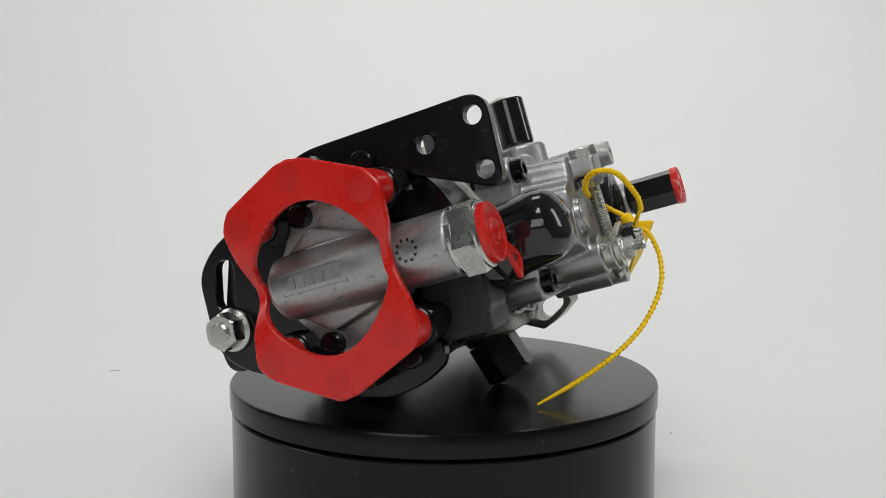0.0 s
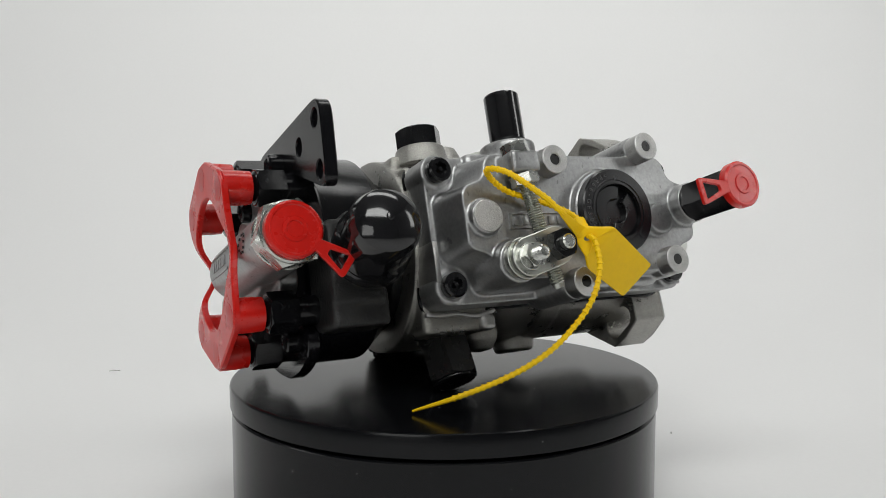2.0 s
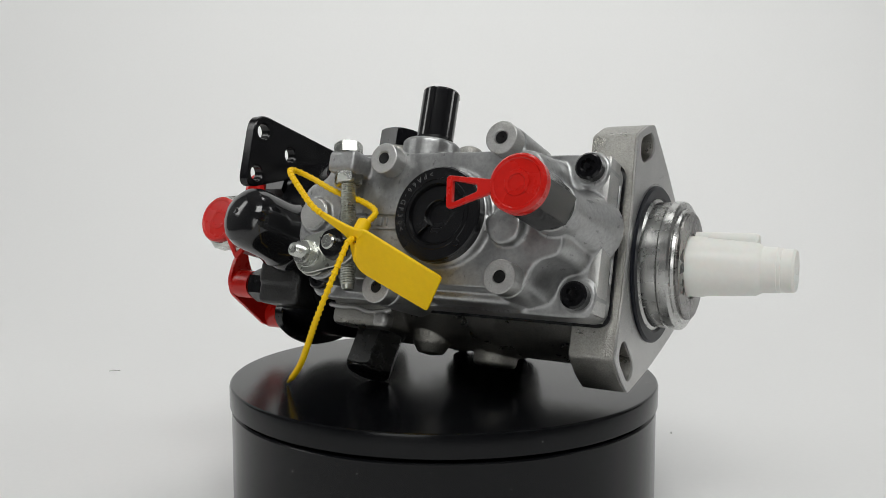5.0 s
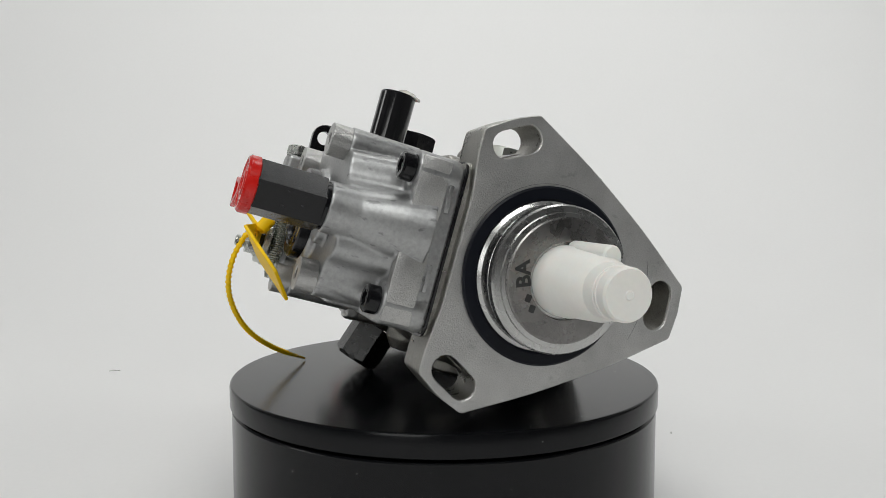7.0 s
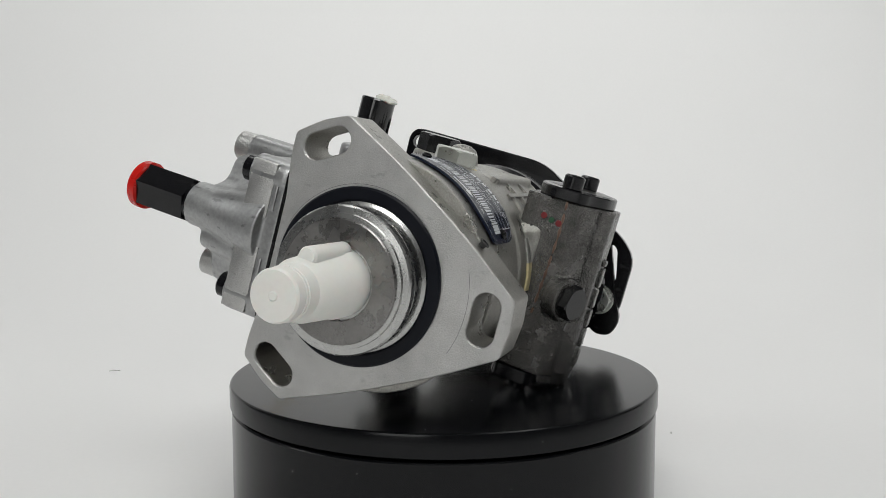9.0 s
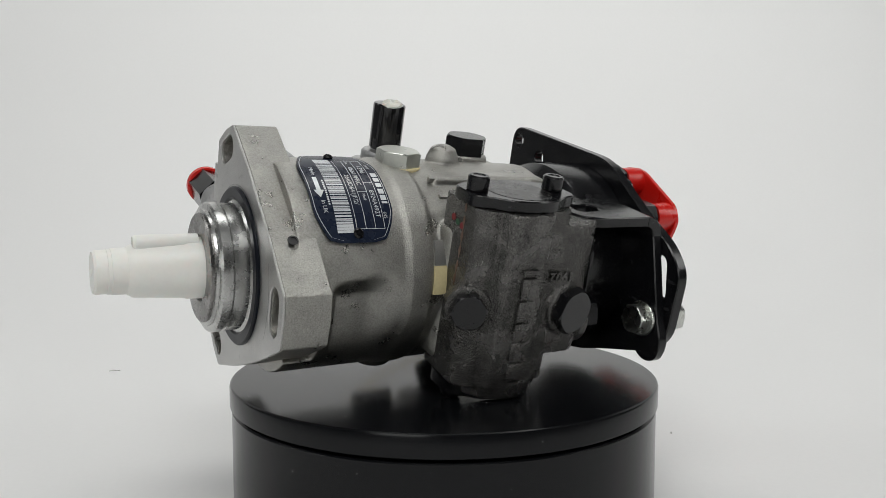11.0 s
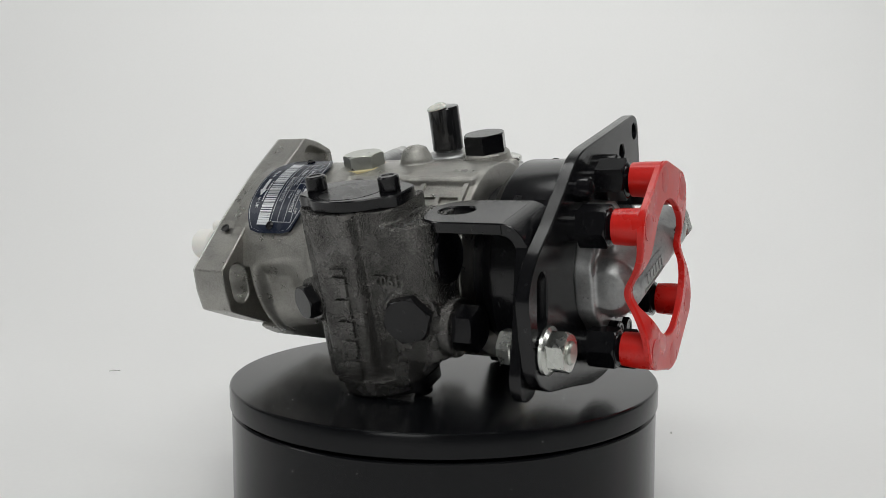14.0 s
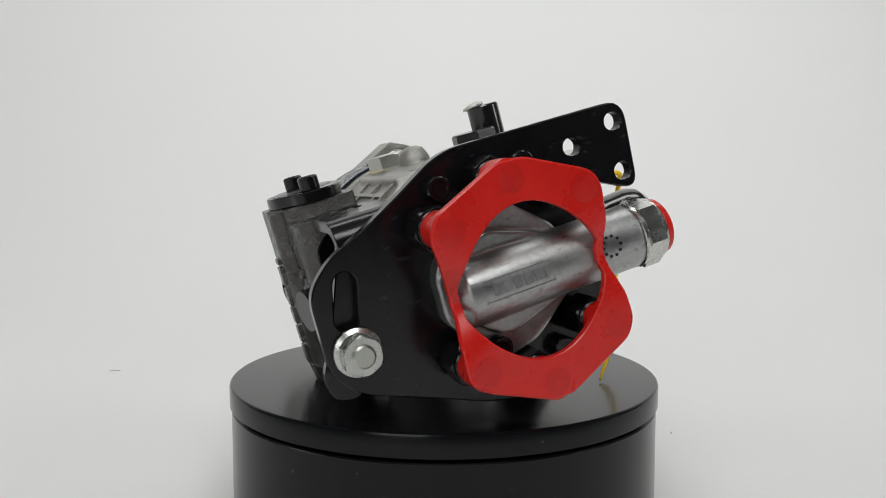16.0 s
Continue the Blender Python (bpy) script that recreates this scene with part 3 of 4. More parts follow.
for a, b, c, d in ((-9, 20, 0.6, 1.0), (-9, 20, -5.4, -5.0), (-9, -8.6, -5.4, 1.0), (19.6, 20, -5.4, 1.0)):
    block(bm, (a, -77.2, c), (b, -76.4, d), 0)
for k in range(6):
    block(bm, (-7 + k * 4.3, -77.2, -3.9), (-7 + k * 4.3 + (2.7 if k < 5 else 1), -76.4, -0.6), 0.1)
part("brand_panel", bm, ALU, cover)
for z0, z1 in ((8.5, 30), (-30, -3)):
    bm = B()
    block(bm, (93, -55.6, z0), (97.5, -44.5, z1), 0.6)
    part("machined_pad", bm, MILLED, cover, "bright speckled milled pad")
for z in (17, -12):
    bm = B()
    block(bm, (96.5, -43.8, z - 5), (97.8, -42.0, z + 5), 0.4)
    part("cast_mark", bm, ALU, cover)
bm = B()
block(bm, (-34.5, -57, -22), (-32, -40.5, -5), 0.5)
part("machined_pad", bm, MILLED, cover, "bright speckled milled pad")
# black round cap
bm = B()
lathe(bm, [(17.5, -78), (18.4, -79), (18.4, -83.6), (17.8, -84.2), (13.9, -84.2), (13.7, -84.45), (13.4, -84.45), (13.2, -84.1), (12.2, -84.1), (12.0, -84.4), (11.7, -84.4), (11.4, -83.4), (11.2, -80.5), (0, -80.5)], (42, 0, -0.4), (0, 1, 0), 64)
for a0, a1 in ((72, 226), (252, 406)):
    q_ = [radians(a0 + (a1 - a0) * k / 14) for k in range(15)]
    prism(bm, [(42 + 11.3 * math.cos(a), -0.4 + 11.3 * math.sin(a)) for a in q_] + [(42 + 5.4 * math.cos(a), -0.4 + 5.4 * math.sin(a)) for a in reversed(q_)], "y", -80.3, -82.8, [], 0.3)
roundcap = part("round_cap", bm, NYLON, cover, "round black plastic cap with a recessed keyhole middle")
word = ">PA66-GF30<"
for i, ch in enumerate(word):
    a = radians(106 + i * 9.8)
    lettering("lettering", ch, 3.0, lambda u, v, w, a=a: (42 + (15.8 - v) * math.cos(a) - u * math.sin(a), -84.25 - w, -0.4 + (15.8 - v) * math.sin(a) + u * math.cos(a)), GREYNYLON, roundcap, extrude=0.05)
bm = B()
cyl(bm, 1.4, (52.4, -84.0, -11.3), (0, -1, 0), 0.7, 0.2, 16)
part("pip", bm, NYLON, roundcap)

# return connection with red cap
bm = B()
cyl(bm, 8.6, (87.5, -82, 3.2), (0, -1, 0), 2.6, 0.4)
hexa(bm, 9.8, (87.5, -84.4, 3.2), (0, -1, 0), 24.6, 0.25, 0.6)
connector = part("connector", bm, BLACK, pump, "black hexagon return connection")


def red_cap(o, d, r, tab_dir, reach, wide, parent, label):
    """Snap cap with a pull tab that reaches along tab_dir."""
    o, d = Vector(o), Vector(d).normalized()
    bm = B()
    lathe(bm, [(r - 1, -3), (r, -2.5), (r, 0.6), (r - 0.8, 1.4), (r - 1.6, 1.4), (r - 2.0, 1.0), (r * 0.45, 1.0), (r * 0.42, 1.5), (r * 0.3, 1.5), (r * 0.27, 1.05), (0, 1.05)], o, d, 48)
    cap_ = part("red_cap", bm, RED, parent, label)
    e = Vector(tab_dir).normalized()
    f = d.cross(e)
    bm = B()
    w0, w1 = 1.9, wide / 2
    outer = rounded([(r - 1, -w0 - 0.4), (reach, -w1), (reach, w1), (r - 1, w0 + 0.4)], [0.1, 2, 2, 0.1])
    inner = rounded([(r + 4, -w0 + 0.7), (reach - 2.4, -w1 + 2.2), (reach - 2.4, w1 - 2.2), (r + 4, w0 - 0.7)], 0.8)
    prism(bm, outer, "z", -0.3, 1.4, [inner], 0.25, fn=lambda c: o + e * c.x + f * c.y + d * c.z)
    part("pull_tab", bm, RED, cap_)
    return cap_


red_cap((87.5, -110.4, 3.2), (0, -1, 0), 10.0, (-1, 0, -0.13), 25.5, 12.0, connector, "red plastic cap with a pull tab")

# throttle lever, stop screw
bm = B()
cyl(bm, 7.4, (-10.5, -76, -19.2), (0, -1, 0), 9.4, 0.4)
cyl(bm, 8.4, (-10.5, -85.2, -19.2), (0, -1, 0), 1.5, 0.3)
lever = part("throttle_lever", bm, ZINC, pump, "zinc-plated throttle lever on the cover")
bm = B()
ang_ = math.atan2(4.0, 14.0)
prism(bm, slot(-3.3, -17.2, 30, 15.6, ang_, 10), "y", -86.6, -89.4, [], 0.4)
part("arm", bm, ZINC, lever)
bm = B()
cyl(bm, 5.4, (-10.5, -89.2, -19.2), (0, -1, 0), 1.2, 0.2)
hexa(bm, 5.1, (-10.5, -90.2, -19.2), (0, -1, 0), 4.2, 0.1)
part("nut", bm, CHROME, lever)
bm = B()
lathe(bm, [(2.7, -88)] + [((2.7, 2.2)[k % 2], -94.6 - k * 0.35) for k in range(13)] + [(1.8, -99.4), (0, -99.6)], (-10.5, 0, -19.2), (0, 1, 0), 24)
part("stud", bm, CHROME, lever)
bm = B()
hexa(bm, 6.3, (3.6, -89.4, -15.2), (0, -1, 0), 5.0, 0.3)
part("nut", bm, BLACK, lever, "black hexagon nut")
bm = B()
cyl(bm, 3.0, (3.6, -93, -15.2), (0, -1, 0), 4.2, 0.6)
part("stud", bm, CHROME, lever)
T0, T1 = Vector((-4.9, -82.5, 25.0)), Vector((6.0, -82.5, -31.5))
AXIS = (T1 - T0).normalized()
bm = B()
n_ = 96
lathe(bm, [(2.2, 6)] + [((3.1, 2.6)[k % 2], 8 + k * 0.5) for k in range(n_)] + [(2.3, 57.4)], T0, AXIS, 20)
stop = part("stop_screw", bm, ZINC, pump, "long zinc-plated adjusting screw")
bm = B()
hexa(bm, 5.9, T0 + AXIS * 1.0, -AXIS, 4.6, 0.2)
part("head", bm, CHROME, stop)
bm = B()
hexa(bm, 5.9, T0 + AXIS * 9.6, AXIS, 4.6, 0.2)
part("nut", bm, CHROME, stop)

# upright black tube with a dab of sealant
bm = B()
lathe(bm, [(7.4, 40), (8.0, 41), (8.0, 62), (7.6, 62.7), (6.4, 62.9), (0, 62.8)], (14.7, -50, 0), (0, 0, 1), 48)
tube_ = part("inlet_tube", bm, RUBBER, pump, "upright glossy black tube cap")
bm = B()
lathe(bm, [(0, -0.6), (4.0, -0.4), (5.2, 0.3), (5.0, 1.0), (4.0, 1.6), (2.6, 2.0), (1.2, 2.1), (0, 2.1)], (15.6, -45.6, 62.6), (0.1, 0.15, 1), 28)
for v in bm.verts:
    v.co += noise.noise_vector(v.co * 0.45) * 1.0
part("sealant", bm, GLUE, tube_, "dab of clear sealant")

# distributor head
bm = B()
lathe(bm, [(34.6, -34), (34.6, -44), (40, -44.2), (45.2, -50), (45.4, -51), (45.4, -74.6), (44.8, -75)], (0, 0, 0), (1, 0, 0), 96)
head = part("distributor_head", bm, BLACK, pump, "black steel distributor head")
bm = B()
block(bm, (-75.5, -47.5, -27), (-53, -20, 8), 2.0)
block(bm, (-75.5, -46, -36), (-51, -10, -20), 2.0)
cyl(bm, 14.2, (-57, -30, -4), (-0.15, -0.97, 0.14), 19, 1.0)
cast("valve_block", bm, ROUGHBLACK, head, "black cast block beside the head", 0.7, 4, grit=0.10, pitch=0.8)
for k, (q0, q1) in enumerate(((33, 36), (38, 41.5), (43.5, 46.5))):
    bm = B()
    for i in range(3):
        x0 = -70 + i * 5.2 + k
        vs = [bm.verts.new((x, r * math.sin(radians(q)), r * math.cos(radians(q)))) for x in (x0, x0 + 3.8) for q, r in ((q0, 45.2), (q1, 45.2), (q1, 45.5), (q0, 45.5))]
        for q in ((0, 1, 2, 3), (7, 6, 5, 4), (0, 4, 5, 1), (1, 5, 6, 2), (2, 6, 7, 3), (3, 7, 4, 0)):
            bm.faces.new([vs[j] for j in q])
    part("stamped_bar", bm, NYLON, head)
bm = B()
cyl(bm, 1.3, (-60, -12, 43.2), (0, -0.26, 0.96), 0.9, 0.1, 16)
part("pin_hole", bm, HOLE, head)
bm = B()
lathe(bm, [(15.6, 0), (16.8, 1.5), (16.4, 4), (15.3, 6), (16.0, 9), (14.9, 12), (14.7, 16), (14.4, 25), (13.9, 29), (12.5, 32.2), (9.6, 34.6), (5.4, 36.0), (1.6, 36.4), (1.2, 37.2), (0, 37.3)], (-57.6, -46, -5.2), (-0.15, -0.97, 0.14), 48)
part("rubber_boot", bm, RUBBER, pump, "glossy black rubber boot")

# rear aluminium end plate with cross barrel
bm = B()
cyl(bm, 12.6, (-93.2, 27, 0.4), (0, -1, 0), 77, 2.0, 48)
lathe(bm, [(0, 0), (8, 0.6), (12.4, 5), (12.6, 8)], (-93.2, 30, 0.4), (0, -1, 0), 48)
prism(bm, rounded([(31, -9), (24, -18), (19, -27), (8, -30), (-4, -27), (-22, -13), (-22, 13), (-4, 28), (8, 31), (19, 29), (24, 19), (31, 9)], 4), "x", -80, -88)
prism(bm, rounded([(28, -8), (10, -20), (-20, -11), (-20, 11), (10, 21), (28, 8)], 4), "x", -80, -94)
endplate = cast("end_plate", bm, ALU, pump, "cast aluminium end plate with a cross barrel", 0.6, 5, grit=0.03, pitch=0.5)


def on_barrel(u, v, w=0.0):
    a = v / 12.6 + 0.04
    return (-93.2 - (12.6 + w) * math.cos(a), u, 0.4 + (12.6 + w) * math.sin(a))


def barrel_bar(u0, u1, v0, v1, mat_=ALU):
    bm = B()
    vs = [bm.verts.new(on_barrel(u, v, w)) for w in (-0.3, 0.5) for u, v in ((u0, v0), (u1, v0), (u1, v1), (u0, v1))]
    for q in ((3, 2, 1, 0), (4, 5, 6, 7), (0, 1, 5, 4), (1, 2, 6, 5), (2, 3, 7, 6), (3, 0, 4, 7)):
        bm.faces.new([vs[k] for k in q])
    part("raised_mark", bm, mat_, endplate)


for a, b, c, d in ((-8, 20, 4.4, 5.0), (-8, 20, -4.0, -3.4), (19.4, 20, -4, 5), (-8, -7.4, -4, 5)):
    barrel_bar(a, b, c, d)
for k in range(6):
    barrel_bar(16.6 - k * 4.2, 16.6 - k * 4.2 - (2.8 if k < 5 else -0.0 + 1.0), -1.6, 2.6)
for k in range(10):
    a = k * math.pi / 5
    barrel_bar(-33.5 + 3.8 * math.cos(a) - 0.45, -33.5 + 3.8 * math.cos(a) + 0.45, 1.0 + 3.8 * math.sin(a) - 0.45, 1.0 + 3.8 * math.sin(a) + 0.45, BORE)
lettering("lettering", "A", 4.2, lambda u, v, w: (-88.1 - w, 7.5 - u, 22.5 + v), ALU, endplate, extrude=0.3)
lettering("lettering", "C", 4.2, lambda u, v, w: (-88.1 - w, 5.5 - u, -21.5 + v), ALU, endplate, extrude=0.3)
lettering("lettering", "4", 4.2, lambda u, v, w: (-88.1 - w, -1.5 - u, -21.5 + v), ALU, endplate, extrude=0.3)
bm = B()
cyl(bm, 12.9, (-93.2, -48.6, 0.4), (0, -1, 0), 2.2, 0.4, 48)
hexa(bm, 14.0, (-93.2, -50.4, 0.4), (0, -1, 0), 8.0, 0.2, 0.9)
cyl(bm, 12.2, (-93.2, -57.6, 0.4), (0, -1, 0), 2.4, 0.8, 48)
hexcap = part("hex_cap", bm, CHROME, pump, "bright zinc hexagon cap on the barrel")
red_cap((-93.2, -61.8, 0.4), (0, -1, 0), 11.0, (0.8, 0, -0.6), 25.0, 11.5, hexcap, "red plastic cap with a pull tab")
for y, z, x in ((14, 26.5, -88), (14, -24.5, -88)):
    bolt_socket((x + 2, y, z), (-1, 0, 0), endplate)
for y, z in ((19.6, 39.2), (-14.6, -36.4), (-15.6, 39.4)):
    bolt_socket((-80.4, y, z), (-1, 0, 0), head, 5.0, 6.5)

# outlet fittings
PORTS = [(2.0, 38.2), (-25.0, 26.8), (28.0, 27.0), (-25.0, -25.2), (28.2, -24.6), (3.8, -37.2)]
for i, (y, z) in enumerate(PORTS):
    bm = B()
    cyl(bm, 6.2, (-74, y, z), (-1, 0, 0), 11.5, 0.4)
    lathe(bm, [(4.6, 94), (4.6, 97)] + [((5.2, 4.6)[k % 2], 97.2 + 0.7 * k) for k in range(8)] + [(4.4, 104)], (0, y, z), (-1, 0, 0), 24)
    fit_ = part("outlet_fitting", bm, BLACK, pump, "black steel high-pressure outlet")
    bm = B()
    hexa(bm, 8.7, (-84.4, y, z), (-1, 0, 0), 11.6, 0.3 + 0.4 * i)
    cyl(bm, 7.0, (-95.8, y, z), (-1, 0, 0), 1.8, 0.3, 24, r2=5.4)
    part("hex_nut", bm, BLACK, fit_)

# red protective ring over the outlets
OUT = [(6, 45.0), (-4.5, 44.4), (-28, 33.5), (-32.4, 27), (-31.5, 13), (-28.6, 5), (-28.2, -1), (-29.2, -6), (-32.2, -15), (-33.0, -25), (-29.5, -31.5), (-1.5, -43.8), (6.5, -43.5), (30, -32), (36.0, -26), (34.8, -12), (32.6, -4), (32.6, 3), (34.2, 13), (36.2, 27), (32.0, 33.8)]


def outer_radius(a):
    d = Vector((math.cos(a), math.sin(a)))
    best = 30.0
    for i in range(len(OUT)):
        p = Vector(OUT[i]) - Vector((1.6, 0.8))
        q = Vector(OUT[(i + 1) % len(OUT)]) - Vector((1.6, 0.8))
        e = q - p
        den = d.x * e.y - d.y * e.x
        if abs(den) < 1e-9:
            continue
        t_ = (p.x * e.y - p.y * e.x) / den
        s_ = (p.x * d.y - p.y * d.x) / den
        if t_ > 0 and -1e-6 <= s_ <= 1 + 1e-6:
            best = t_
    return best


bm = B()
na, secs = 144, []
raw_r = [outer_radius(2 * math.pi * i / na) for i in range(na)]
for i in range(na):
    a = 2 * math.pi * i / na
    ro = (raw_r[i - 1] + 2 * raw_r[i] + raw_r[(i + 1) % na]) / 4
    ri = min(27.8 + 0.7 * math.cos(4 * a), ro - 3.6)
    da = min(abs(a), abs(a - 2 * math.pi)), abs(a - math.pi)
    dip = 7.5 * math.exp(-(da[0] / 0.33) ** 2) + 2.4 * math.exp(-(da[1] / 0.33) ** 2)
    x = -110.9 + dip
    secs.append([bm.verts.new((xx, 1.6 + r * math.cos(a), 0.8 + r * math.sin(a)))
                 for xx, r in ((x, ri + 0.4), (x, ro - 0.7), (x + 0.6, ro), (x + 2.4, ro), (x + 2.6, ro - 0.3), (x + 2.6, ri), (x + 0.4, ri))])
for i in range(na):
    a, b = secs[i], secs[(i + 1) % na]
    for k in range(7):
        bm.faces.new((a[k], b[k], b[(k + 1) % 7], a[(k + 1) % 7]))
guard = part("protective_ring", bm, RED, pump, "red flexible plastic ring capping six outlets", sharp=28)
for y, z in PORTS:
    bm = B()
    lathe(bm, [(5.4, -98.6), (6.9, -98), (7.2, -103), (7.2, -109.6)], (0, y, z), (1, 0, 0), 32)
    part("sleeve", bm, RED, guard)
    bm = B()
    lathe(bm, [(5.2, -110.4), (5.2, -110.96), (5.0, -110.98), (0, -110.98)], (0, y, z), (1, 0, 0), 32)
    part("cap_end", bm, DARKRED, guard)

# black mounting plate with ear
pl = [(-68.4, 51.9), (-66.8, 14.4), (-23, 34), (-17, 26), (-17, -26), (-27.5, -36), (-25, -43.5), (-14, -49), (1, -51.6), (20, -47.2), (41, -37.3), (68, -25.5), (76.5, -15), (76, 16), (66, 26), (48, 33.8), (32, 42.2), (14, 52.4)]
bm = B()
prism(bm, rounded(pl, [9, 8, 5, 5, 5, 4, 5, 5, 6, 6, 6, 12, 8, 10, 8, 4, 4, 12], 6), "x", -75.2, -80.6,
      [circle(-61.6, 44.2, 3.7), circle(-61.2, 23.7, 3.7), circle(-40.8, 39.2, 3.7), slot(63.6, 9.6, 22, 9.2, radians(104))], 0.5)
plate = part("mounting_plate", bm, BLACK, pump, "black steel mounting plate with holes and a slot")
bm = B()
lathe(bm, [(9.0, 80.7), (9.4, 81.2), (9.2, 82.4), (7.6, 83.4)], (0, 64.8, -9.3), (-1, 0, 0), 40)
hexa(bm, 8.0, (-83.0, 64.8, -9.3), (-1, 0, 0), 7.0, 0.4)
nut_ = part("flange_nut", bm, CHROME, pump, "bright zinc flange nut on the plate")
bm = B()
lathe(bm, [(4.4, 85), (4.4, 90.6), (3.6, 91.4), (0, 91.4)], (0, 64.8, -9.3), (-1, 0, 0), 24)
part("stud", bm, ZINC, nut_)
bm = B()
cyl(bm, 8.2, (-70, 64.8, -9.3), (1, 0, 0), 1.4, 0.3)
hexa(bm, 7.2, (-68.6, 64.8, -9.3), (1, 0, 0), 5.5, 0.3)
part("clamp_bolt", bm, CHROME, pump, "bright zinc bolt through the bracket")

# bent black bracket: vertical leg behind the plate, flat tab with an oval hole
bm = B()
leg = rounded([(30.2, 29.0), (59.6, 29.0), (73, -6), (79, -17), (76.5, -26.5), (68, -28.5), (58, -21), (48, -8), (30.2, 6)], [0.5, 0.5, 8, 6, 6, 6, 8, 6, 4])
prism(bm, leg, "x", -70.2, -75.0, [circle(64.8, -9.3, 4.2)], 0.5)
n_ = 10
arc = [(-62.5 - 10.1 * math.sin(math.pi / 2 * i / n_), 27.7 + 10.1 * math.cos(math.pi / 2 * i / n_)) for i in range(n_ + 1)]
arc2 = [(-62.5 - 5.3 * math.sin(math.pi / 2 * i / n_), 27.7 + 5.3 * math.cos(math.pi / 2 * i / n_)) for i in range(n_, -1, -1)]
prism(bm, [(x - 2.4, z) for x, z in arc] + [(x - 2.4, z) for x, z in arc2], "y", 30.2, 59.6, [], 0.3)
tab = rounded([(-66.2, 30.2), (-46, 30.2), (-36, 31), (-28, 37), (-26.5, 47), (-29.5, 56), (-37, 59.6), (-66.2, 59.6)], [0.5, 4, 6, 6, 6, 5, 6, 0.5])
prism(bm, tab, "z", 33.0, 37.8, [slot(-39.5, 44.5, 15.5, 10.5, 0.15)], 0.5)
part("bracket", bm, BLACK, pump, "bent glossy black steel bracket with an oval hole")

# cast-iron side unit
bm = B()
prism(bm, rounded([(-20, 34), (26, 34), (27, 60), (22, 65.5), (-16, 65.5), (-20, 58)], 3), "z", -33, 43)
prism(bm, rounded([(-35.5, 36), (-18, 36), (-12, 65.8), (-29, 65.8), (-35.5, 60)], 4), "z", -21, 37)
prism(bm, rounded([(-8, 60), (21, 60), (15, 71), (-4, 71)], 2), "z", -32, 43)
lathe(bm, [(15, -39.2), (19, -37.6), (20, -30)], (3, 52, 0), (0, 0, 1), 40)
cyl(bm, 9.5, (23, 57, 2.5), (0.4, 0.92, 0), 8, 0.6)
cyl(bm, 12, (-22.5, 60, -0.5), (-0.2, 0.98, 0), 6.0, 0.8)
cyl(bm, 12.5, (-33, 52, -10), (-1, 0, 0), 5.5, 0.8)
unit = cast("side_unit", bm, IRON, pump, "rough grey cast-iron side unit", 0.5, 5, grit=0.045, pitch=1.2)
capshape = rounded([(-21.5, 43), (-14, 39), (-6, 36), (13, 36), (21, 39), (28, 43), (28, 59), (21, 61.5), (14, 67), (3, 69), (-7, 67), (-14, 61.5), (-21.5, 59)], [5, 4, 4, 4, 4, 5, 5, 4, 6, 8, 6, 4, 5])
bm = B()
prism(bm, capshape, "z", 43, 48, [], 0.5)
capt = part("top_cover", bm, BLACK, unit, "flat black cover plate")
bm = B()
prism(bm, circle(3.5, 52.5, 14.0, 40), "z", 47.9, 48.15, [], 0.1)
part("machined_face", bm, PHOSPHATE, capt)
for x in (22.4, -14.2):
    bolt_socket((x, 51.5, 48), (0, 0, 1), unit, 4.4, 6.2)
bm = B()
prism(bm, rounded([(-20, 41), (-7, 37), (13, 37), (26, 41), (26, 58), (19, 60.5), (12, 66), (-6, 66), (-13, 60.5), (-20, 58)], 5), "z", -33, -40.0, [], 0.8)
part("bottom_cover", bm, BLACK, unit, "black bottom cover")
for x in (20, -15):
    bm = B()
    cyl(bm, 4.2, (x, 52, -40.0), (0, 0, -1), 3.0, 0.5)
    part("screw", bm, BLACK, unit)
bm = B()
hexa(bm, 7.8, (26, 63.5, 2.5), (0.4, 0.92, 0), 5.5, 0.2, 0.6)
part("plug", bm, BLACK, unit, "black hexagon plug")
bm = B()
hexa(bm, 10.4, (-23.5, 65.6, -0.5), (-0.2, 0.98, 0), 5.0, 0.2, 1.2)
part("plug", bm, BLACK, unit, "black hexagon plug")
bm = B()
hexa(bm, 9.6, (-38, 52, -10), (-1, 0, 0), 9.0, 0.2, 1.2)
part("plug", bm, BLACK, unit, "black hexagon plug")
bm = B()
cyl(bm, 11.0, (-35, 50, 20), (-1, 0, 0), 2.0, 0.5, 40)
part("plug", bm, BLACK, unit, "flat black core plug")
for k, h_ in enumerate((8.6, 8.0, 7.4, 8.4, 8.6, 2.4)):
    bm = B()
    z1 = -29.0 + sum((8.6, 8.0, 7.4, 8.4, 8.6, 2.4)[:k]) + 1.3 * k
    block(bm, (0.6, 70.4, z1), (7.6, 72.5, z1 + h_), 0.3)
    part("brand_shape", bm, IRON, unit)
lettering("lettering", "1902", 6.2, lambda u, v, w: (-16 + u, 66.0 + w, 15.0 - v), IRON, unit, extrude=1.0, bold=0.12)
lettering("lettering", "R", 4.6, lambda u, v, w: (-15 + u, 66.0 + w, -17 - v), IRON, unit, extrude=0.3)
for y, z in ((44.0, 34.6), (51.0, 33.0)):
    bm = B()
    cyl(bm, 1.4, (25.8, y, z), (1, 0, 0), 1.0, 0.1, 12)
    part("paint_dot", bm, PAINTRED, unit)
bm = B()
cyl(bm, 1.3, (25.8, 47.6, 33.6), (1, 0, 0), 1.0, 0.1, 12)
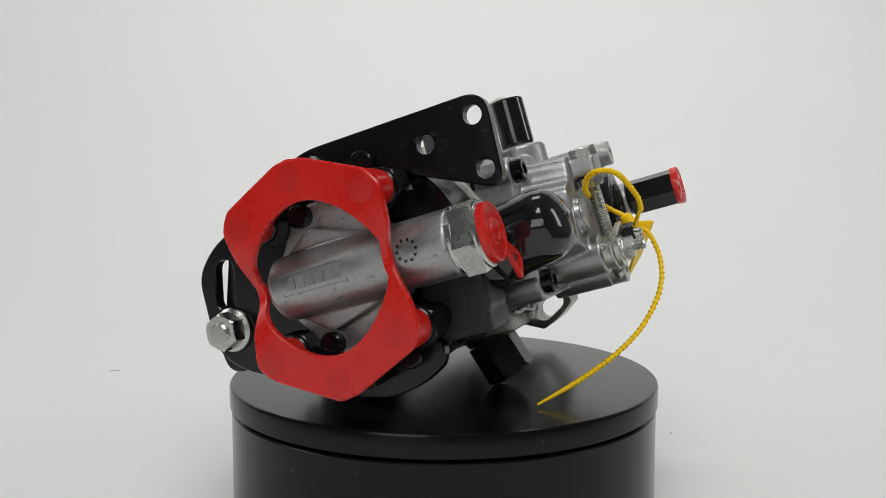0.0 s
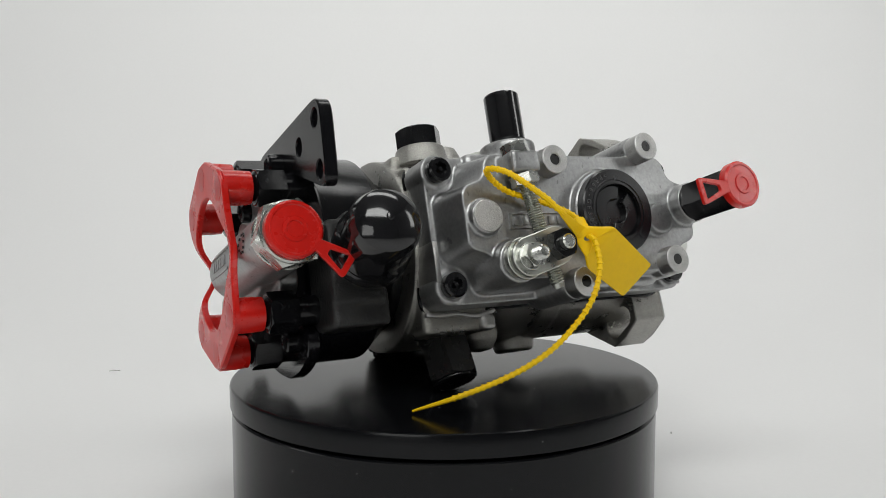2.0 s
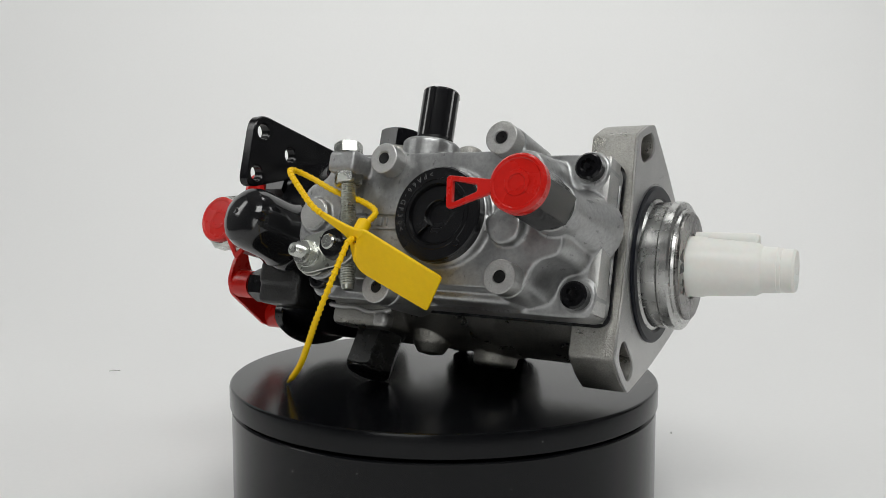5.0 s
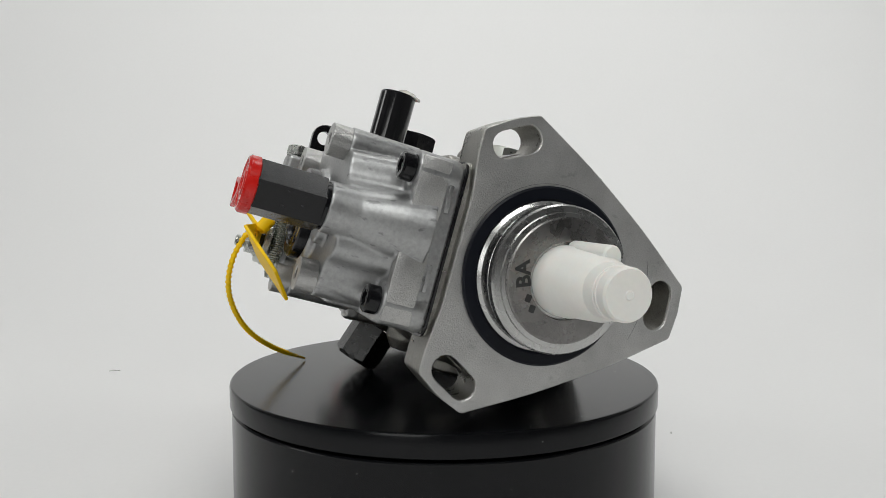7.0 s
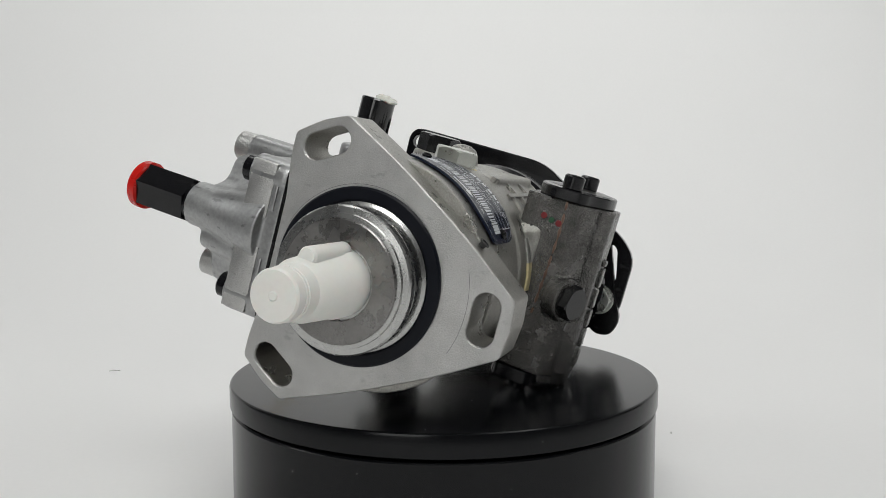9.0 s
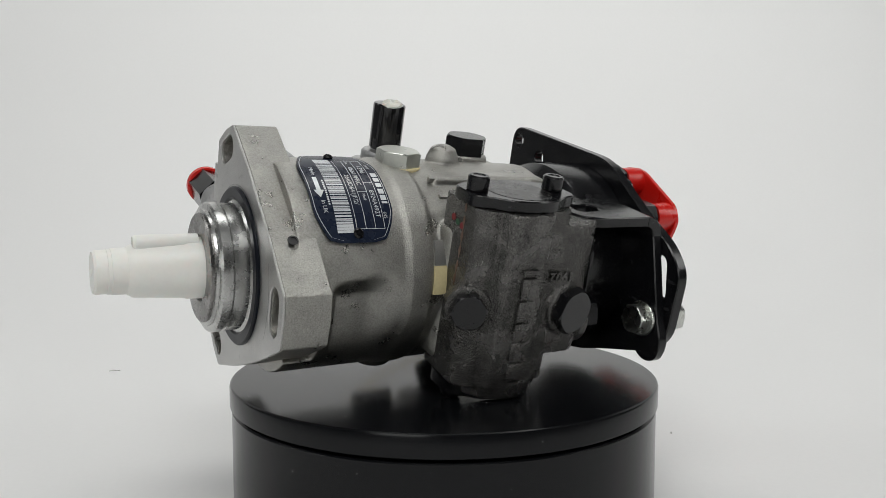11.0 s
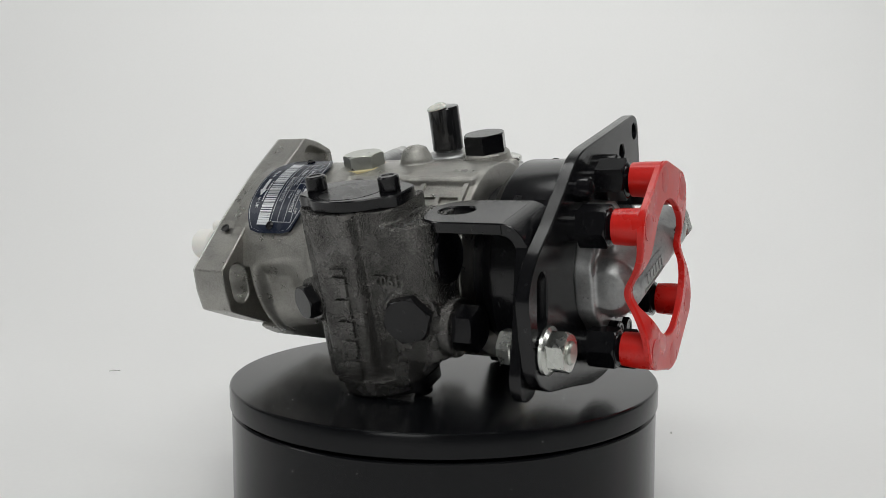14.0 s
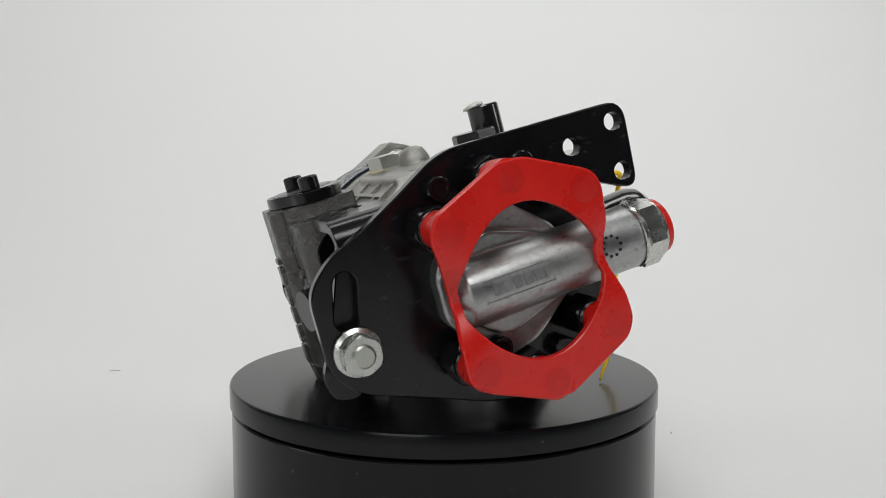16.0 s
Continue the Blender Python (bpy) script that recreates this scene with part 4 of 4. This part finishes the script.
part("paint_dot", bm, PAINTGREEN, unit)
bm = B()
tube(bm, curve([(26.1, 52, 42.6), (26.3, 52.4, 30), (26.2, 52, 16), (26.4, 51.4, 4), (25.8, 50.6, -9)], 8), 0.9, 6, lambda i: 0.75 + 0.3 * math.sin(i * 1.7))
part("parting_line", bm, FLASH, unit, "brownish rough parting line")
for mat_, a0, a1 in ((MILLED, 60, 73), (CREAM, 73, 88)):
    bm = B()
    for i in range(5):
        q0, q1 = (radians(a0 + (a1 - a0) * k / 5) for k in (i, i + 1))
        vs = [bm.verts.new((x, r * math.sin(q), r * math.cos(q))) for x in (26.5, 32.2) for q, r in ((q0, 45.0), (q1, 45.0), (q1, 46.7), (q0, 46.7))]
        for q in ((0, 1, 2, 3), (7, 6, 5, 4), (0, 4, 5, 1), (1, 5, 6, 2), (2, 6, 7, 3), (3, 7, 4, 0)):
            bm.faces.new([vs[k] for k in q])
    part("joint_strip", bm, mat_, housing)

# ---- yellow security seal looped round the stop screw ----
seal = tagged(new("security_seal"), "yellow plastic security seal with blank tag hanging on the pump", "seal tag")
loop = curve([(16, -90, -6), (14, -83.5, 0), (4, -80.5, 5), (-10, -80.5, 9), (-20, -84.5, 13.5), (-24.5, -91, 15), (-20, -97.5, 11.5), (-8, -100.6, 1.5), (-3, -100.4, -2.8), (1, -99.6, -5.2)], 8)
tail = curve([(14.6, -94.5, -13.4), (14.5, -97.6, -14.8), (14.2, -99.2, -19), (12.9, -100.5, -27), (9, -99.3, -37), (3, -95, -46), (-6, -86.5, -55.5), (-17, -75.5, -62.3), (-32, -61, -67.6), (-47.5, -45.8, -71.1)], 8)
bm = B()
tube(bm, loop, 1.1, 8)
part("strap", bm, YELLOW, seal)
bm = B()
tube(bm, tail, 1.0, 8, lambda i: 1.0 if i < len(tail) - 6 else 1.0 - 0.1 * (i - len(tail) + 6))
part("tail", bm, YELLOW, seal)
for path, step in ((loop, 2.5), (tail[:-6], 2.5)):
    run, due = 0.0, 1.5
    for i in range(1, len(path) - 1):
        d = path[i + 1] - path[i]
        while due <= run + d.length:
            bm = B()
            lathe(bm, [(0.95, -0.8), (1.35, 0.0), (1.35, 0.35), (0.95, 0.5)], path[i] + d * ((due - run) / d.length), d, 9)
            part("bead", bm, YELLOW, seal)
            due += step
        run += d.length
e1 = (Vector((51.0, -87.6, -25.0)) - Vector((23.2, -100.6, -11.2))).normalized()
e2 = (Vector((40.4, -78.2, -36.2)) - Vector((51.0, -87.6, -25.0)))
e2 = (e2 - e1 * e2.dot(e1)).normalized()
e3 = e1.cross(e2)
T_O = Vector((23.2, -100.6, -11.2))
bm = B()
prism(bm, rounded([(-24, 4.6), (-11.5, 3.8), (-5, 2.0), (0, 0), (33.6, 0), (33.6, 17.9), (4, 19), (-4, 13.5), (-11, 8.4), (-24, 6.8)], [0.5, 3, 3, 2, 1.5, 1.5, 3, 4, 3, 0.5]), "z", -0.7, 0.7, [circle(-5, 7.4, 1.8, 16)], 0.3,
      fn=lambda c: T_O + e1 * c.x + e2 * c.y + e3 * c.z + Vector((0, min(7.5, max(0.0, -c.x) * 0.8), 0)))
part("tag", bm, YELLOW, seal, "blank yellow tag")
bm = B()
cyl(bm, 2.9, (14.5, -93.2, -12.5), (0, 0.45, 0.89), 8.2, 1.2, 20)
part("lock", bm, YELLOW, seal)


# ---- turning: the platter, the pump and the seal go round together ----
def motions():
    turn = [i * 0.5 for i in range(33)]
    rate = -19.86
    walk(platter, [(t, pose(0, 0, 0, 0, 0, rate * (t - 3.5))) for t in turn])
    for ob in (pump, seal):
        walk(ob, [(t, pose(0, 0, 0, 0, 0, rate * (t - 3.5)) @ pose(0.0008, 0.0040, 0.0567, -16.2, -0.13, -1.1)) for t in turn])


motions()
